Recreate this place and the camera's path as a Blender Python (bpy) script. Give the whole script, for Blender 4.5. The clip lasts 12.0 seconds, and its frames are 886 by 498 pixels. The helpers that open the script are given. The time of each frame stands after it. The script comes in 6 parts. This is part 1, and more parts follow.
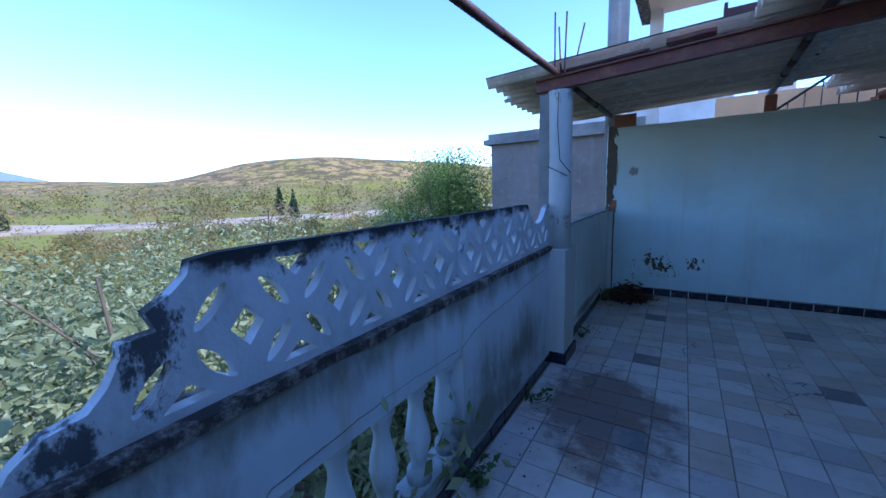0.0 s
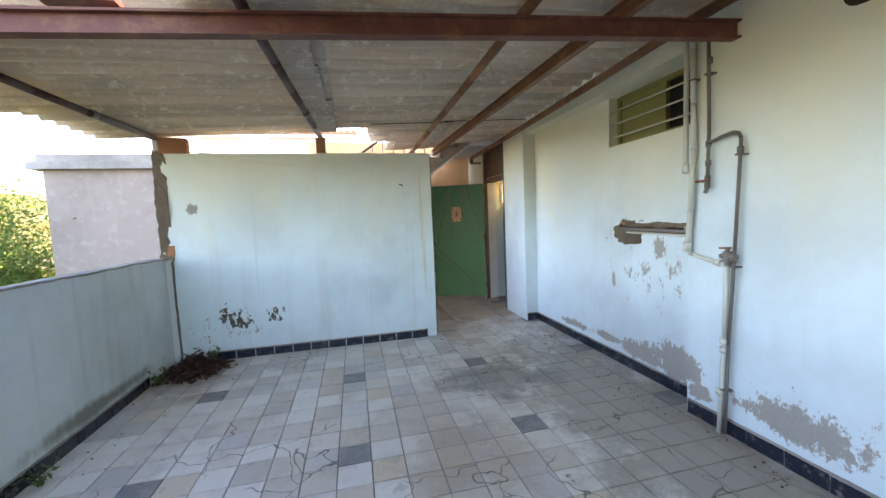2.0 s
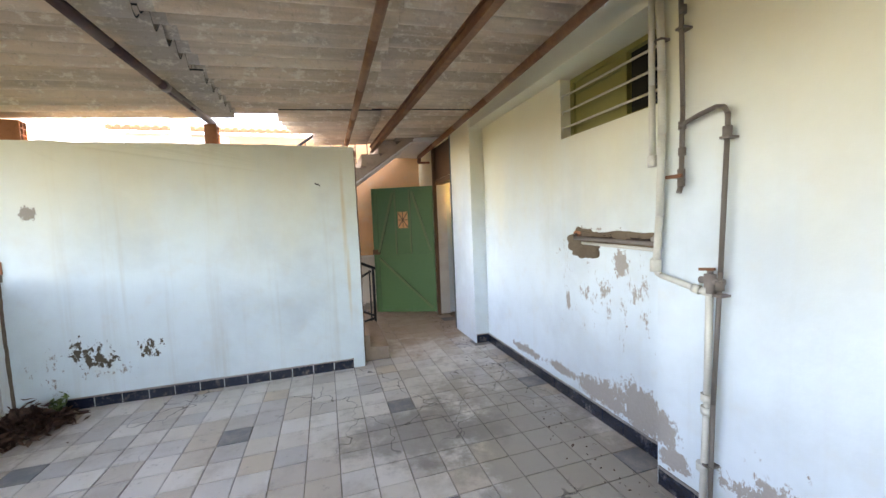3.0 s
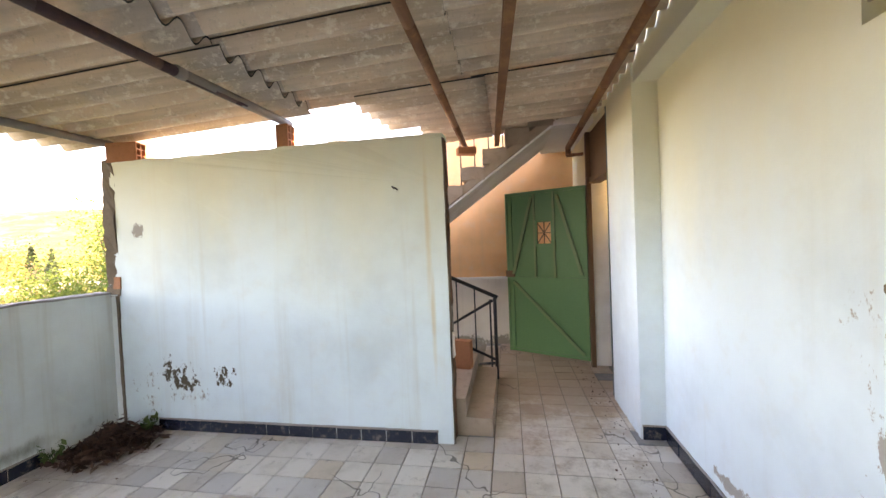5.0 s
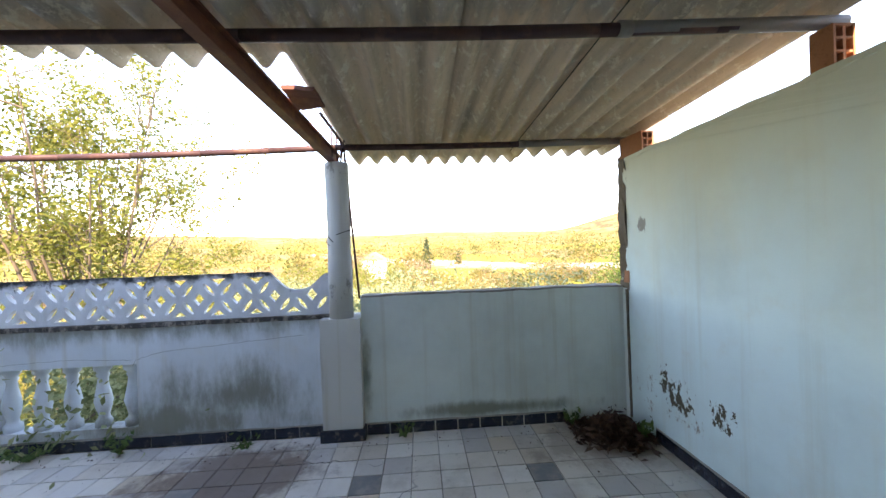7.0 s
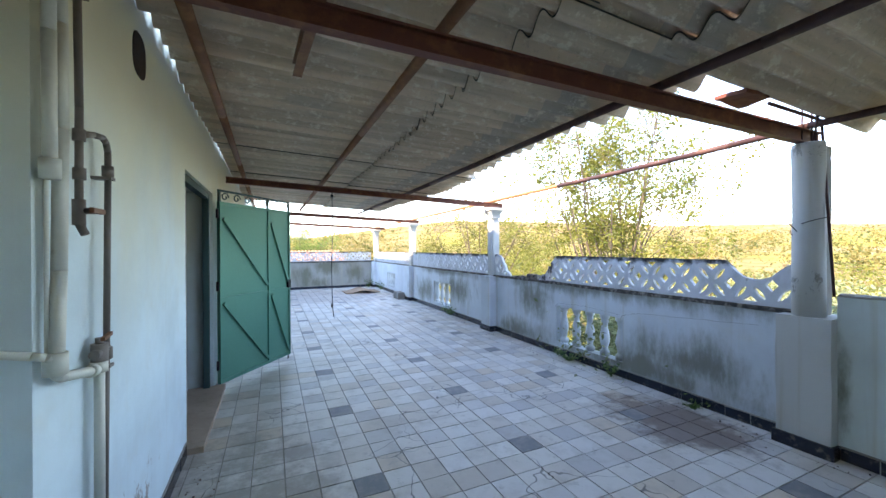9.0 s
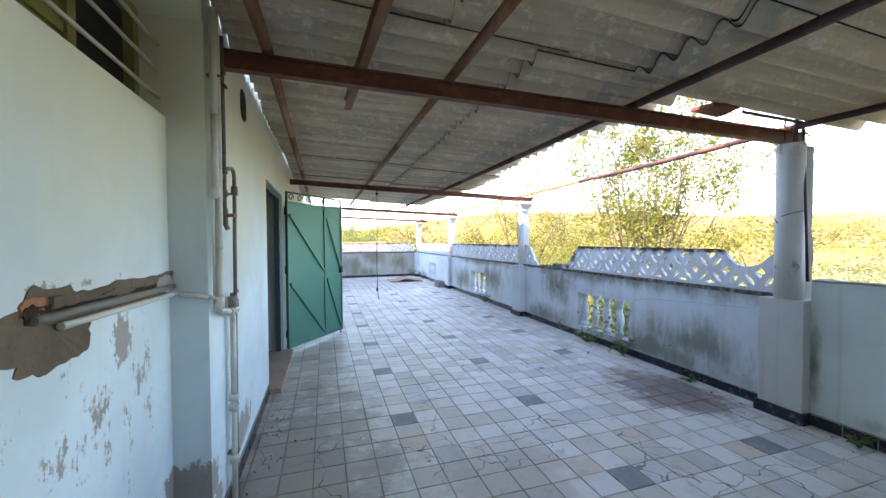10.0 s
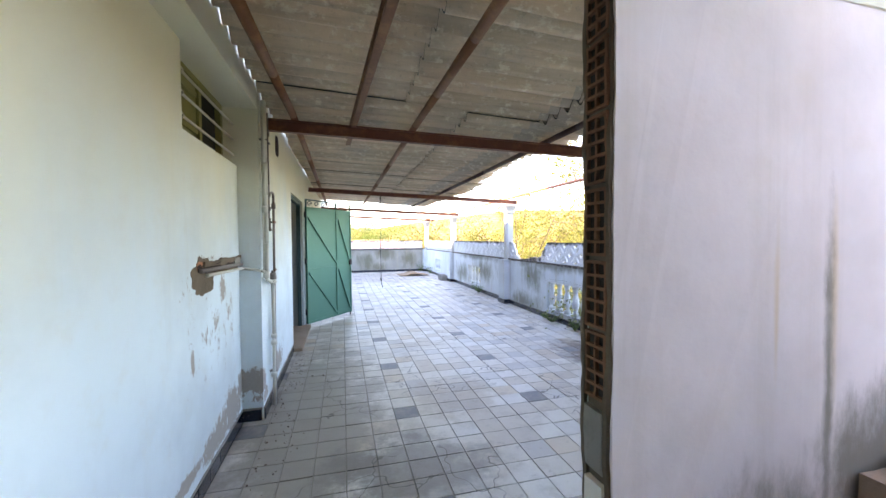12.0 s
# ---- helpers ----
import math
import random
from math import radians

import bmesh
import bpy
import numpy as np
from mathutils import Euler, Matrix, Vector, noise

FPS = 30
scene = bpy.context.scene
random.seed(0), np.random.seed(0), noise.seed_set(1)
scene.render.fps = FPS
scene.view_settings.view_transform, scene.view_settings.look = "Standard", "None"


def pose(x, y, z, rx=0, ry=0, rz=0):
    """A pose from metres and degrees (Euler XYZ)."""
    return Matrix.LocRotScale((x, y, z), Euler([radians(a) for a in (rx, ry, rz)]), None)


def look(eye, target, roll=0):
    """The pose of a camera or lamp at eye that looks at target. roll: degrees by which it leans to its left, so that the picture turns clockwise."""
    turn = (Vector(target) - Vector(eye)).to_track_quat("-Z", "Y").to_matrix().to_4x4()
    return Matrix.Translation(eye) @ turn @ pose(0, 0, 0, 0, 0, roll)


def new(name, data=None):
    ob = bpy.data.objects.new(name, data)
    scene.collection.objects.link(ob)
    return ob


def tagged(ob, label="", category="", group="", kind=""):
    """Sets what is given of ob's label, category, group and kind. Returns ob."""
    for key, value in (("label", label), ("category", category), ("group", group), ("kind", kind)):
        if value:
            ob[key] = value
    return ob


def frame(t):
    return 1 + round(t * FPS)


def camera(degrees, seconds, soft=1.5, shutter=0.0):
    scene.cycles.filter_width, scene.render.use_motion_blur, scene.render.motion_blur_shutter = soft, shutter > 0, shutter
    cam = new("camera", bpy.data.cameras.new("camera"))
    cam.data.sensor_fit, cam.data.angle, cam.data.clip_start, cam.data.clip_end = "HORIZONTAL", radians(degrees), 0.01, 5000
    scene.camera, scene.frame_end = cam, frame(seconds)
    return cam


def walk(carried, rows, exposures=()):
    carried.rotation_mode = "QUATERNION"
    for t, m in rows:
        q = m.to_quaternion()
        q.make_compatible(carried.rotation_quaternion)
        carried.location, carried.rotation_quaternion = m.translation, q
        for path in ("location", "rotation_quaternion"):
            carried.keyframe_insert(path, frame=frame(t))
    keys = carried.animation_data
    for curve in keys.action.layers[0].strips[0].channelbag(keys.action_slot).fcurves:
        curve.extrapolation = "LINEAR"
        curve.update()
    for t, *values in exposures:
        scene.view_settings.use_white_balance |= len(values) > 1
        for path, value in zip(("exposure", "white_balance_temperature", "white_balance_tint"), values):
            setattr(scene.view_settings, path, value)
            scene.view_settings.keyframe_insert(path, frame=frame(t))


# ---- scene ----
cam = camera(99.5, 12.0)
METRES, EYE, TILT, LEAN, TURN = 7.9, 1.5, 0.0, 0.0, 34.6
PATH = [
    (0, (-0.182, 0.114, 1.521), (-1.251, 1.775, 1.207), -2.1),
    (0.5, (0.118, 0.331, 1.488), (-0.498, 2.221, 1.269), -2.5),
    (1, (0.38, 0.651, 1.463), (0.272, 2.64, 1.284), -2.6),
    (1.5, (0.668, 0.938, 1.479), (0.916, 2.915, 1.306), -2.5),
    (2, (0.9, 1.28, 1.465), (1.354, 3.221, 1.3), -2.4),
    (2.5, (1.205, 1.61, 1.443), (1.777, 3.519, 1.277), -2.3),
    (2.7, (1.333, 1.731, 1.464), (1.926, 3.635, 1.305), -2.3),
    (4.3, (2.122, 2.66, 1.464), (2.358, 4.644, 1.378), -2.7),
    (4.5, (2.159, 2.81, 1.491), (2.231, 4.806, 1.397), -2.3),
    (5, (2.273, 3.15, 1.487), (1.929, 5.12, 1.438), -2.4),
    (5.5, (2.364, 3.456, 1.529), (1.462, 5.241, 1.497), -2.4),
    (6, (2.287, 3.702, 1.506), (0.96, 5.198, 1.493), -2.3),
    (6.2, (2.231, 3.773, 1.498), (0.752, 5.12, 1.504), -2.3),
    (6.5, (2.169, 3.885, 1.514), (0.436, 4.883, 1.513), -2.0),
    (7, (2.114, 4.028, 1.535), (0.118, 4.154, 1.532), -2.1),
    (7.5, (2.219, 4.064, 1.546), (0.317, 3.442, 1.553), -2.0),
    (7.7, (2.284, 4.089, 1.546), (0.504, 3.178, 1.554), -1.7),
    (9.3, (2.629, 5.005, 1.505), (1.932, 3.131, 1.487), -0.3),
    (9.5, (2.646, 5.145, 1.509), (2.002, 3.252, 1.481), -0.4),
    (10, (2.634, 5.483, 1.494), (2.033, 3.576, 1.447), -0.3),
    (10.5, (2.636, 5.797, 1.519), (2.175, 3.851, 1.469), -0.4),
    (11, (2.64, 6.15, 1.501), (2.29, 4.182, 1.449), -0.4),
    (11.5, (2.593, 6.478, 1.491), (2.235, 4.511, 1.435), -0.4),
    (12, (2.521, 6.756, 1.483), (2.006, 4.824, 1.425), -0.4),
]
EXPOSURES = [
    (0.0, 1.55, 4900, 19), (0.5, 2.05, 5000, 17), (1.0, 2.62, 5400, 15), (1.5, 3.38, 7100, 20), (2.0, 3.80, 9000, 24), (2.5, 4.00, 10200, 28),
    (4.5, 4.20, 11400, 33), (5.5, 4.12, 12200, 34), (6.5, 3.68, 10300, 28), (7.0, 3.28, 9100, 21), (7.5, 2.98, 7900, 16),
    (9.5, 3.32, 8200, 18), (10.5, 3.58, 8800, 21), (12.0, 3.84, 9300, 26),
]
walk(cam, [(t, look(eye, target, roll)) for t, eye, target, roll in PATH], EXPOSURES)

# ---- world and sun ----
SUN_EL, SUN_AZ = 39.0, 78.0          # azimuth clockwise from +y
world = bpy.data.worlds.new("world")
scene.world = world
world.use_nodes = True
wn = world.node_tree.nodes
sky = wn.new("ShaderNodeTexSky")
sky.sky_type, sky.sun_disc = "NISHITA", False
sky.sun_elevation, sky.sun_rotation = radians(SUN_EL), radians(SUN_AZ)
sky.air_density, sky.dust_density, sky.ozone_density = 0.95, 0.0, 3.5
wn["Background"].inputs[1].default_value = 0.15
world.node_tree.links.new(sky.outputs[0], wn["Background"].inputs[0])
sun = new("sun", bpy.data.lights.new("sun", "SUN"))
sun.data.energy, sun.data.angle, sun.data.color = 2.4, radians(0.5), (1.0, 0.94, 0.84)
_s = Vector((math.sin(radians(SUN_AZ)) * math.cos(radians(SUN_EL)), math.cos(radians(SUN_AZ)) * math.cos(radians(SUN_EL)), math.sin(radians(SUN_EL))))
sun.matrix_world = look(_s * 60, (0, 0, 0))


# ---- materials ----
class Mat:
    """A small wrapper round a node material."""

    def __init__(self, name, rough=0.7, metal=0.0, spec=0.4):
        self.m = bpy.data.materials.new(name)
        self.m.use_nodes = True
        self.t = self.m.node_tree
        self.b = self.t.nodes["Principled BSDF"]
        self.b.inputs["Roughness"].default_value = rough
        self.b.inputs["Metallic"].default_value = metal
        self.b.inputs["Specular IOR Level"].default_value = spec
        self.pos = self.n("ShaderNodeNewGeometry").outputs["Position"]

    def n(self, kind, operation="", use_clamp=False, interpolation_type="", data_type="", feature=""):
        node = self.t.nodes.new(kind)
        if operation:
            node.operation = operation
        if use_clamp:
            node.use_clamp = True
        if interpolation_type:
            node.interpolation_type = interpolation_type
        if data_type:
            node.data_type = data_type
        if feature:
            node.feature = feature
        return node

    def put(self, socket, value):
        if hasattr(value, "is_linked"):
            self.t.links.new(value, socket)
        else:
            socket.default_value = value

    def math(self, op, a, b=0.0, clamp=False):
        node = self.n("ShaderNodeMath", operation=op, use_clamp=clamp)
        self.put(node.inputs[0], a)
        self.put(node.inputs[1], b)
        return node.outputs[0]

    def noise(self, scale, detail=4.0, rough=0.6, stretch=(1, 1, 1), shift=0.0, vec=None):
        mp = self.n("ShaderNodeMapping")
        self.put(mp.inputs["Vector"], vec or self.pos)
        mp.inputs["Scale"].default_value = stretch
        mp.inputs["Location"].default_value = (shift, shift * 0.7, shift * 1.3)
        node = self.n("ShaderNodeTexNoise")
        self.put(node.inputs["Vector"], mp.outputs[0])
        node.inputs["Scale"].default_value, node.inputs["Detail"].default_value, node.inputs["Roughness"].default_value = scale, detail, rough
        return node.outputs["Fac"]

    def ramp(self, fac, lo, hi):
        node = self.n("ShaderNodeMapRange", interpolation_type="SMOOTHSTEP")
        self.put(node.inputs["Value"], fac)
        self.put(node.inputs["From Min"], lo)
        self.put(node.inputs["From Max"], hi)
        return node.outputs[0]

    def mix(self, fac, a, b):
        node = self.n("ShaderNodeMix", data_type="RGBA")
        self.put(node.inputs[0], fac)
        for sock, val in ((node.inputs[6], a), (node.inputs[7], b)):
            self.put(sock, (*val, 1.0) if isinstance(val, tuple) and len(val) == 3 else val)
        return node.outputs[2]

    def xyz(self, vec=None):
        node = self.n("ShaderNodeSeparateXYZ")
        self.put(node.inputs[0], vec or self.pos)
        return node.outputs

    def blobs(self, axis, spots, wobble, edge=0.12):
        """Mask of ragged stains: spots of (place along the wall, height, half length, half height)."""
        out = None
        for u, z, ru, rz in spots:
            x = self.math("DIVIDE", self.math("SUBTRACT", axis, u), ru)
            y = self.math("DIVIDE", self.math("SUBTRACT", self.xyz_cache[2], z), rz)
            d = self.math("SQRT", self.math("ADD", self.math("MULTIPLY", x, x), self.math("MULTIPLY", y, y)))
            d = self.math("SUBTRACT", 1.0, d)
            out = d if out is None else self.math("MAXIMUM", out, d)
        return self.ramp(self.math("ADD", out, wobble), 0.0, edge)

    def color(self, value):
        self.put(self.b.inputs["Base Color"], (*value, 1.0) if isinstance(value, tuple) and len(value) == 3 else value)
        return self

    def rough(self, value):
        self.put(self.b.inputs["Roughness"], value)
        return self

    def bump(self, height, strength=0.3, distance=0.01):
        node = self.n("ShaderNodeBump")
        node.inputs["Strength"].default_value, node.inputs["Distance"].default_value = strength, distance
        self.put(node.inputs["Height"], height)
        self.t.links.new(node.outputs[0], self.b.inputs["Normal"])
        return self


def plaster(name, paint, spots=(), axis=1, damp=0.25, streak=0.3, drip=0.4, under=(0.34, 0.30, 0.25), yellow=0.35, mould=(), grime=(), flecks=(), rust=()):
    """Old limewash on rendered masonry: stains, peeling at the foot, runs from the top."""
    m = Mat(name, 0.9, 0.0, 0.2)
    m.xyz_cache = m.xyz()
    z = m.xyz_cache[2]
    big, mid, fine = m.noise(1.3, 5), m.noise(6.0, 6), m.noise(60.0, 5)
    dark = tuple(c * 0.80 for c in paint)
    c = m.mix(m.ramp(big, 0.35, 0.75), paint, dark)
    c = m.mix(m.math("MULTIPLY", m.ramp(mid, 0.5, 0.8), 0.25), c, (0.62, 0.58, 0.48))
    runs = m.noise(3.0, 4, 0.6, (3, 3, 0.12), 3.0)
    c = m.mix(m.math("MULTIPLY", m.ramp(runs, 0.52, 0.8), streak), c, (0.45, 0.40, 0.30))
    # cream mixed in with height, its edge broken up by noise
    c = m.mix(m.math("MULTIPLY", m.ramp(m.math("ADD", z, m.math("MULTIPLY", m.noise(1.7, 4, 0.6, (1, 1, 0.3), 5.0), 1.4)), 1.7, 3.1), yellow), c, (0.80, 0.74, 0.52))
    wob = m.math("ADD", m.math("MULTIPLY", m.math("SUBTRACT", m.noise(8.0, 8, 0.75, (1, 1, 0.7), 1.0), 0.5), 2.6), m.math("MULTIPLY", m.math("SUBTRACT", m.noise(34.0, 6, 0.75, (1, 1, 0.7), 6.0), 0.5), 2.2))
    worn = m.ramp(m.math("SUBTRACT", m.math("ADD", m.math("MULTIPLY", m.noise(2.2, 7, 0.7), 1.0), m.math("MULTIPLY", wob, 0.15)), m.math("MULTIPLY", z, 1.25)), 0.62 - damp, 0.68 - damp)
    if spots:
        worn = m.math("MAXIMUM", worn, m.blobs(m.xyz_cache[axis], spots, wob))
    if flecks:
        worn = m.math("MAXIMUM", worn, m.blobs(m.xyz_cache[axis], flecks, m.math("MULTIPLY", m.math("SUBTRACT", m.noise(13.0, 9, 0.78, (1, 1, 0.55), 17.0), 0.625), 8.0), 0.25))
    if rust:
        c = m.mix(m.math("MULTIPLY", m.blobs(m.xyz_cache[axis], rust, m.math("MULTIPLY", m.math("SUBTRACT", m.noise(5.0, 5, 0.6, (1, 1, 0.2), 23.0), 0.55), 2.0), 0.9), 0.5), c, (0.62, 0.45, 0.20))
    c = m.mix(m.math("MULTIPLY", worn, 0.9), c, m.mix(fine, under, tuple(v * 0.7 for v in under)))
    if grime:
        soft = m.blobs(m.xyz_cache[axis], grime, m.math("MULTIPLY", m.math("SUBTRACT", m.noise(3.5, 8, 0.72, (1, 1, 0.4), 13.0), 0.47), 2.6), 1.0)
        c = m.mix(m.math("MULTIPLY", soft, 0.8), c, (0.155, 0.15, 0.10))
    if mould:
        c = m.mix(m.blobs(m.xyz_cache[axis], mould, m.math("MULTIPLY", m.math("SUBTRACT", m.noise(22.0, 6, 0.7, (1, 1, 0.6), 9.0), 0.56), 6.0)), c, (0.10, 0.085, 0.06))
    m.color(c)
    h = m.math("ADD", m.math("MULTIPLY", fine, 0.25), m.math("SUBTRACT", mid, m.math("MULTIPLY", worn, 0.8)))
    return m.bump(h, 0.35, 0.006).m


def concrete(name, base=(0.36, 0.34, 0.31), spread=0.6, grain=30.0):
    m = Mat(name, 0.92, 0.0, 0.2)
    c = m.mix(m.ramp(m.noise(1.6, 6), 0.3, 0.75), base, tuple(v * spread for v in base))
    c = m.mix(m.math("MULTIPLY", m.ramp(m.noise(grain, 6, 0.7), 0.5, 0.75), 0.5), c, tuple(v * 0.45 for v in base))
    m.color(c)
    return m.bump(m.noise(grain, 7, 0.7), 0.6, 0.01).m


def rusty(name, paint, rust=(0.20, 0.075, 0.035), amount=0.5, rough=0.6):
    m = Mat(name, rough, 0.15, 0.4)
    f = m.ramp(m.noise(7.0, 7, 0.7), amount, amount + 0.2)
    c = m.mix(f, paint, rust)
    c = m.mix(m.math("MULTIPLY", m.noise(45.0, 4), 0.35), c, tuple(v * 0.5 for v in paint))
    m.color(c)
    return m.bump(m.noise(50.0, 5), 0.3, 0.004).m


WALL_PAINT = (0.60, 0.68, 0.66)
M_HOUSE = plaster("house_plaster", (0.67, 0.79, 0.82), axis=1, damp=0.10, streak=0.12, yellow=0.75,
                  under=(0.40, 0.35, 0.30), spots=((3.86, 1.14, 0.06, 0.09), (4.42, 0.80, 0.03, 0.09), (3.72, 0.24, 0.24, 0.14), (4.08, 0.20, 0.22, 0.09), (3.45, 0.32, 0.13, 0.10), (2.75, 0.26, 0.30, 0.10), (3.32, 0.18, 0.10, 0.06), (3.9, 0.17, 0.22, 0.06), (5.1, 0.18, 0.25, 0.04), (4.5, 0.20, 0.2, 0.04)),
                  flecks=((4.05, 0.85, 0.45, 0.34), (3.75, 0.95, 0.2, 0.3), (4.45, 1.1, 0.08, 0.3), (2.7, 0.36, 0.5, 0.12), (3.8, 0.3, 0.5, 0.12), (4.52, 1.2, 0.05, 0.16), (4.1, 1.37, 0.35, 0.03)))
M_PARTITION = plaster("partition_plaster", (0.65, 0.79, 0.80), axis=0, damp=0.08, streak=0.32, yellow=0.65,
                      spots=((-0.76, 1.66, 0.055, 0.06),), mould=((-0.42, 0.42, 0.15, 0.15), (-0.55, 0.5, 0.05, 0.13), (-0.02, 0.46, 0.10, 0.08)),
                      rust=((1.70, 1.7, 0.035, 0.9), (1.72, 0.9, 0.025, 0.5)), flecks=((-0.75, 0.3, 0.15, 0.25), (-0.3, 0.28, 0.3, 0.12)))
M_PARAPET = plaster("parapet_plaster", (0.68, 0.74, 0.71), axis=1, damp=0.05, streak=0.5, yellow=0.1, grime=((4.6, 0.16, 1.0, 0.07), (3.55, 0.5, 0.08, 0.4)))
M_RAILWALL = plaster("railing_plaster", (0.66, 0.71, 0.75), axis=1, damp=0.04, streak=0.55, yellow=0.0, under=(0.30, 0.28, 0.22),
                     grime=((2.45, 0.40, 0.75, 0.34), (0.05, 0.72, 0.5, 0.45), (2.0, 0.18, 1.2, 0.22), (-2.6, 0.6, 0.9, 0.4), (1.4, 0.98, 3.2, 0.16), (-3.2, 0.98, 2.2, 0.16), (-0.2, 0.15, 0.9, 0.3), (-4.6, 0.4, 0.8, 0.4)))
# stains and runs, over a base colour darkened to stand in for shade
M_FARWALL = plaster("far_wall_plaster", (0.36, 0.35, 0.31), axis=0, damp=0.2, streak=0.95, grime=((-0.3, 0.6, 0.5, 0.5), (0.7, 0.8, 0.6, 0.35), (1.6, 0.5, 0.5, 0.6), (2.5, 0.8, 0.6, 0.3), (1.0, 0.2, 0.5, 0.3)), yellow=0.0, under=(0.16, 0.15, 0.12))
M_COLUMN = plaster("column_limewash", (0.58, 0.57, 0.54), damp=0.1, streak=0.8, yellow=0.0, under=(0.33, 0.31, 0.28), flecks=((3.3, 2.25, 0.4, 0.22), (3.3, 1.25, 0.4, 0.14)))
# on the partition's back the pink is ochre bounce light put into paint
M_BACKPLASTER = plaster("pinkish_limewash", (0.80, 0.76, 0.75), axis=0, damp=0.1, streak=0.22, yellow=0.05, under=(0.25, 0.19, 0.14),
                        grime=((0.78, 0.72, 0.35, 0.28), (1.02, 1.0, 0.035, 0.7), (1.3, 0.6, 0.3, 0.2)), rust=((1.0, 1.3, 0.03, 0.6), (1.25, 1.2, 0.02, 0.4)))
M_ORANGE = plaster("ochre_wall", (0.88, 0.49, 0.25), axis=0, damp=0.0, streak=0.15, yellow=0.05)
M_DADO = plaster("dado_limewash", (0.80, 0.75, 0.69), axis=0, damp=0.25, streak=0.25, yellow=0.0)
M_SOFFIT = plaster("beige_soffit", (0.84, 0.68, 0.52), axis=0, damp=0.0, streak=0.1, yellow=0.0)
M_GREYWALL = plaster("grey_render", (0.31, 0.255, 0.225), axis=0, damp=0.0, streak=0.35, yellow=0.0)
M_CONCRETE = concrete("raw_concrete")
M_SCREED = concrete("floor_screed", (0.30, 0.265, 0.22), 0.7, 18.0)
M_STEP = concrete("step_concrete", (0.44, 0.34, 0.26), 0.7, 14.0)
M_BRICK = concrete("terracotta_brick", (0.46, 0.20, 0.11), 0.75, 40.0)
M_DARKBRICK = concrete("sooty_brick", (0.30, 0.155, 0.095), 0.5, 60.0)
M_CRUMBLE = concrete("crumbled_mortar", (0.205, 0.155, 0.11), 0.5, 45.0)
# near-black paint standing for the dark inside cracks, holes and hollow cells
M_DARKHOLE = concrete("painted_hole_dark", (0.05, 0.035, 0.028), 0.6, 40.0)
M_BEAM = rusty("oxide_red_beam", (0.17, 0.055, 0.040), (0.26, 0.11, 0.055), 0.45)
M_PIPE_RUST = rusty("rusty_purlin", (0.22, 0.095, 0.050), (0.32, 0.15, 0.07), 0.45)
M_PIPE_DARK = rusty("dark_purlin", (0.075, 0.035, 0.035), (0.15, 0.07, 0.05), 0.5)
M_PIPE_ORANGE = rusty("orange_rust_pipe", (0.42, 0.19, 0.09), (0.28, 0.11, 0.05), 0.5)
M_GALV = rusty("galvanised_pipe", (0.17, 0.145, 0.125), (0.12, 0.08, 0.06), 0.62, 0.5)
M_GALVLIGHT = rusty("weathered_galvanised", (0.24, 0.21, 0.19), (0.17, 0.12, 0.10), 0.55, 0.5)
M_WHITEPIPE = rusty("painted_pipe", (0.66, 0.66, 0.58), (0.36, 0.30, 0.22), 0.66, 0.5)
M_GREEN = rusty("dark_green_door_paint", (0.085, 0.22, 0.095), (0.11, 0.21, 0.09), 0.6, 0.45)
# lighter copy of the door green: light caught by the braces, put into paint
M_GREENTRIM = rusty("lit_green_brace_paint", (0.135, 0.235, 0.11), (0.19, 0.22, 0.11), 0.52, 0.42)
M_TEAL = rusty("teal_green_door_paint", (0.085, 0.29, 0.215), (0.11, 0.30, 0.22), 0.6, 0.42)
M_TEALFRAME = rusty("dark_teal_frame", (0.05, 0.11, 0.11), (0.06, 0.10, 0.09), 0.6)
M_IRON = rusty("black_iron", (0.025, 0.022, 0.022), (0.07, 0.04, 0.03), 0.6, 0.5)
M_BROWN = rusty("brown_wood", (0.16, 0.085, 0.045), (0.11, 0.06, 0.035), 0.5, 0.6)
M_OLIVEFRAME = rusty("olive_window_panel", (0.30, 0.29, 0.10), (0.20, 0.18, 0.07), 0.6, 0.5)
# black colour that stands in for the darkness of unlit rooms
M_DARK = Mat("unlit_room_black", 0.9).color((0.02, 0.02, 0.02)).m


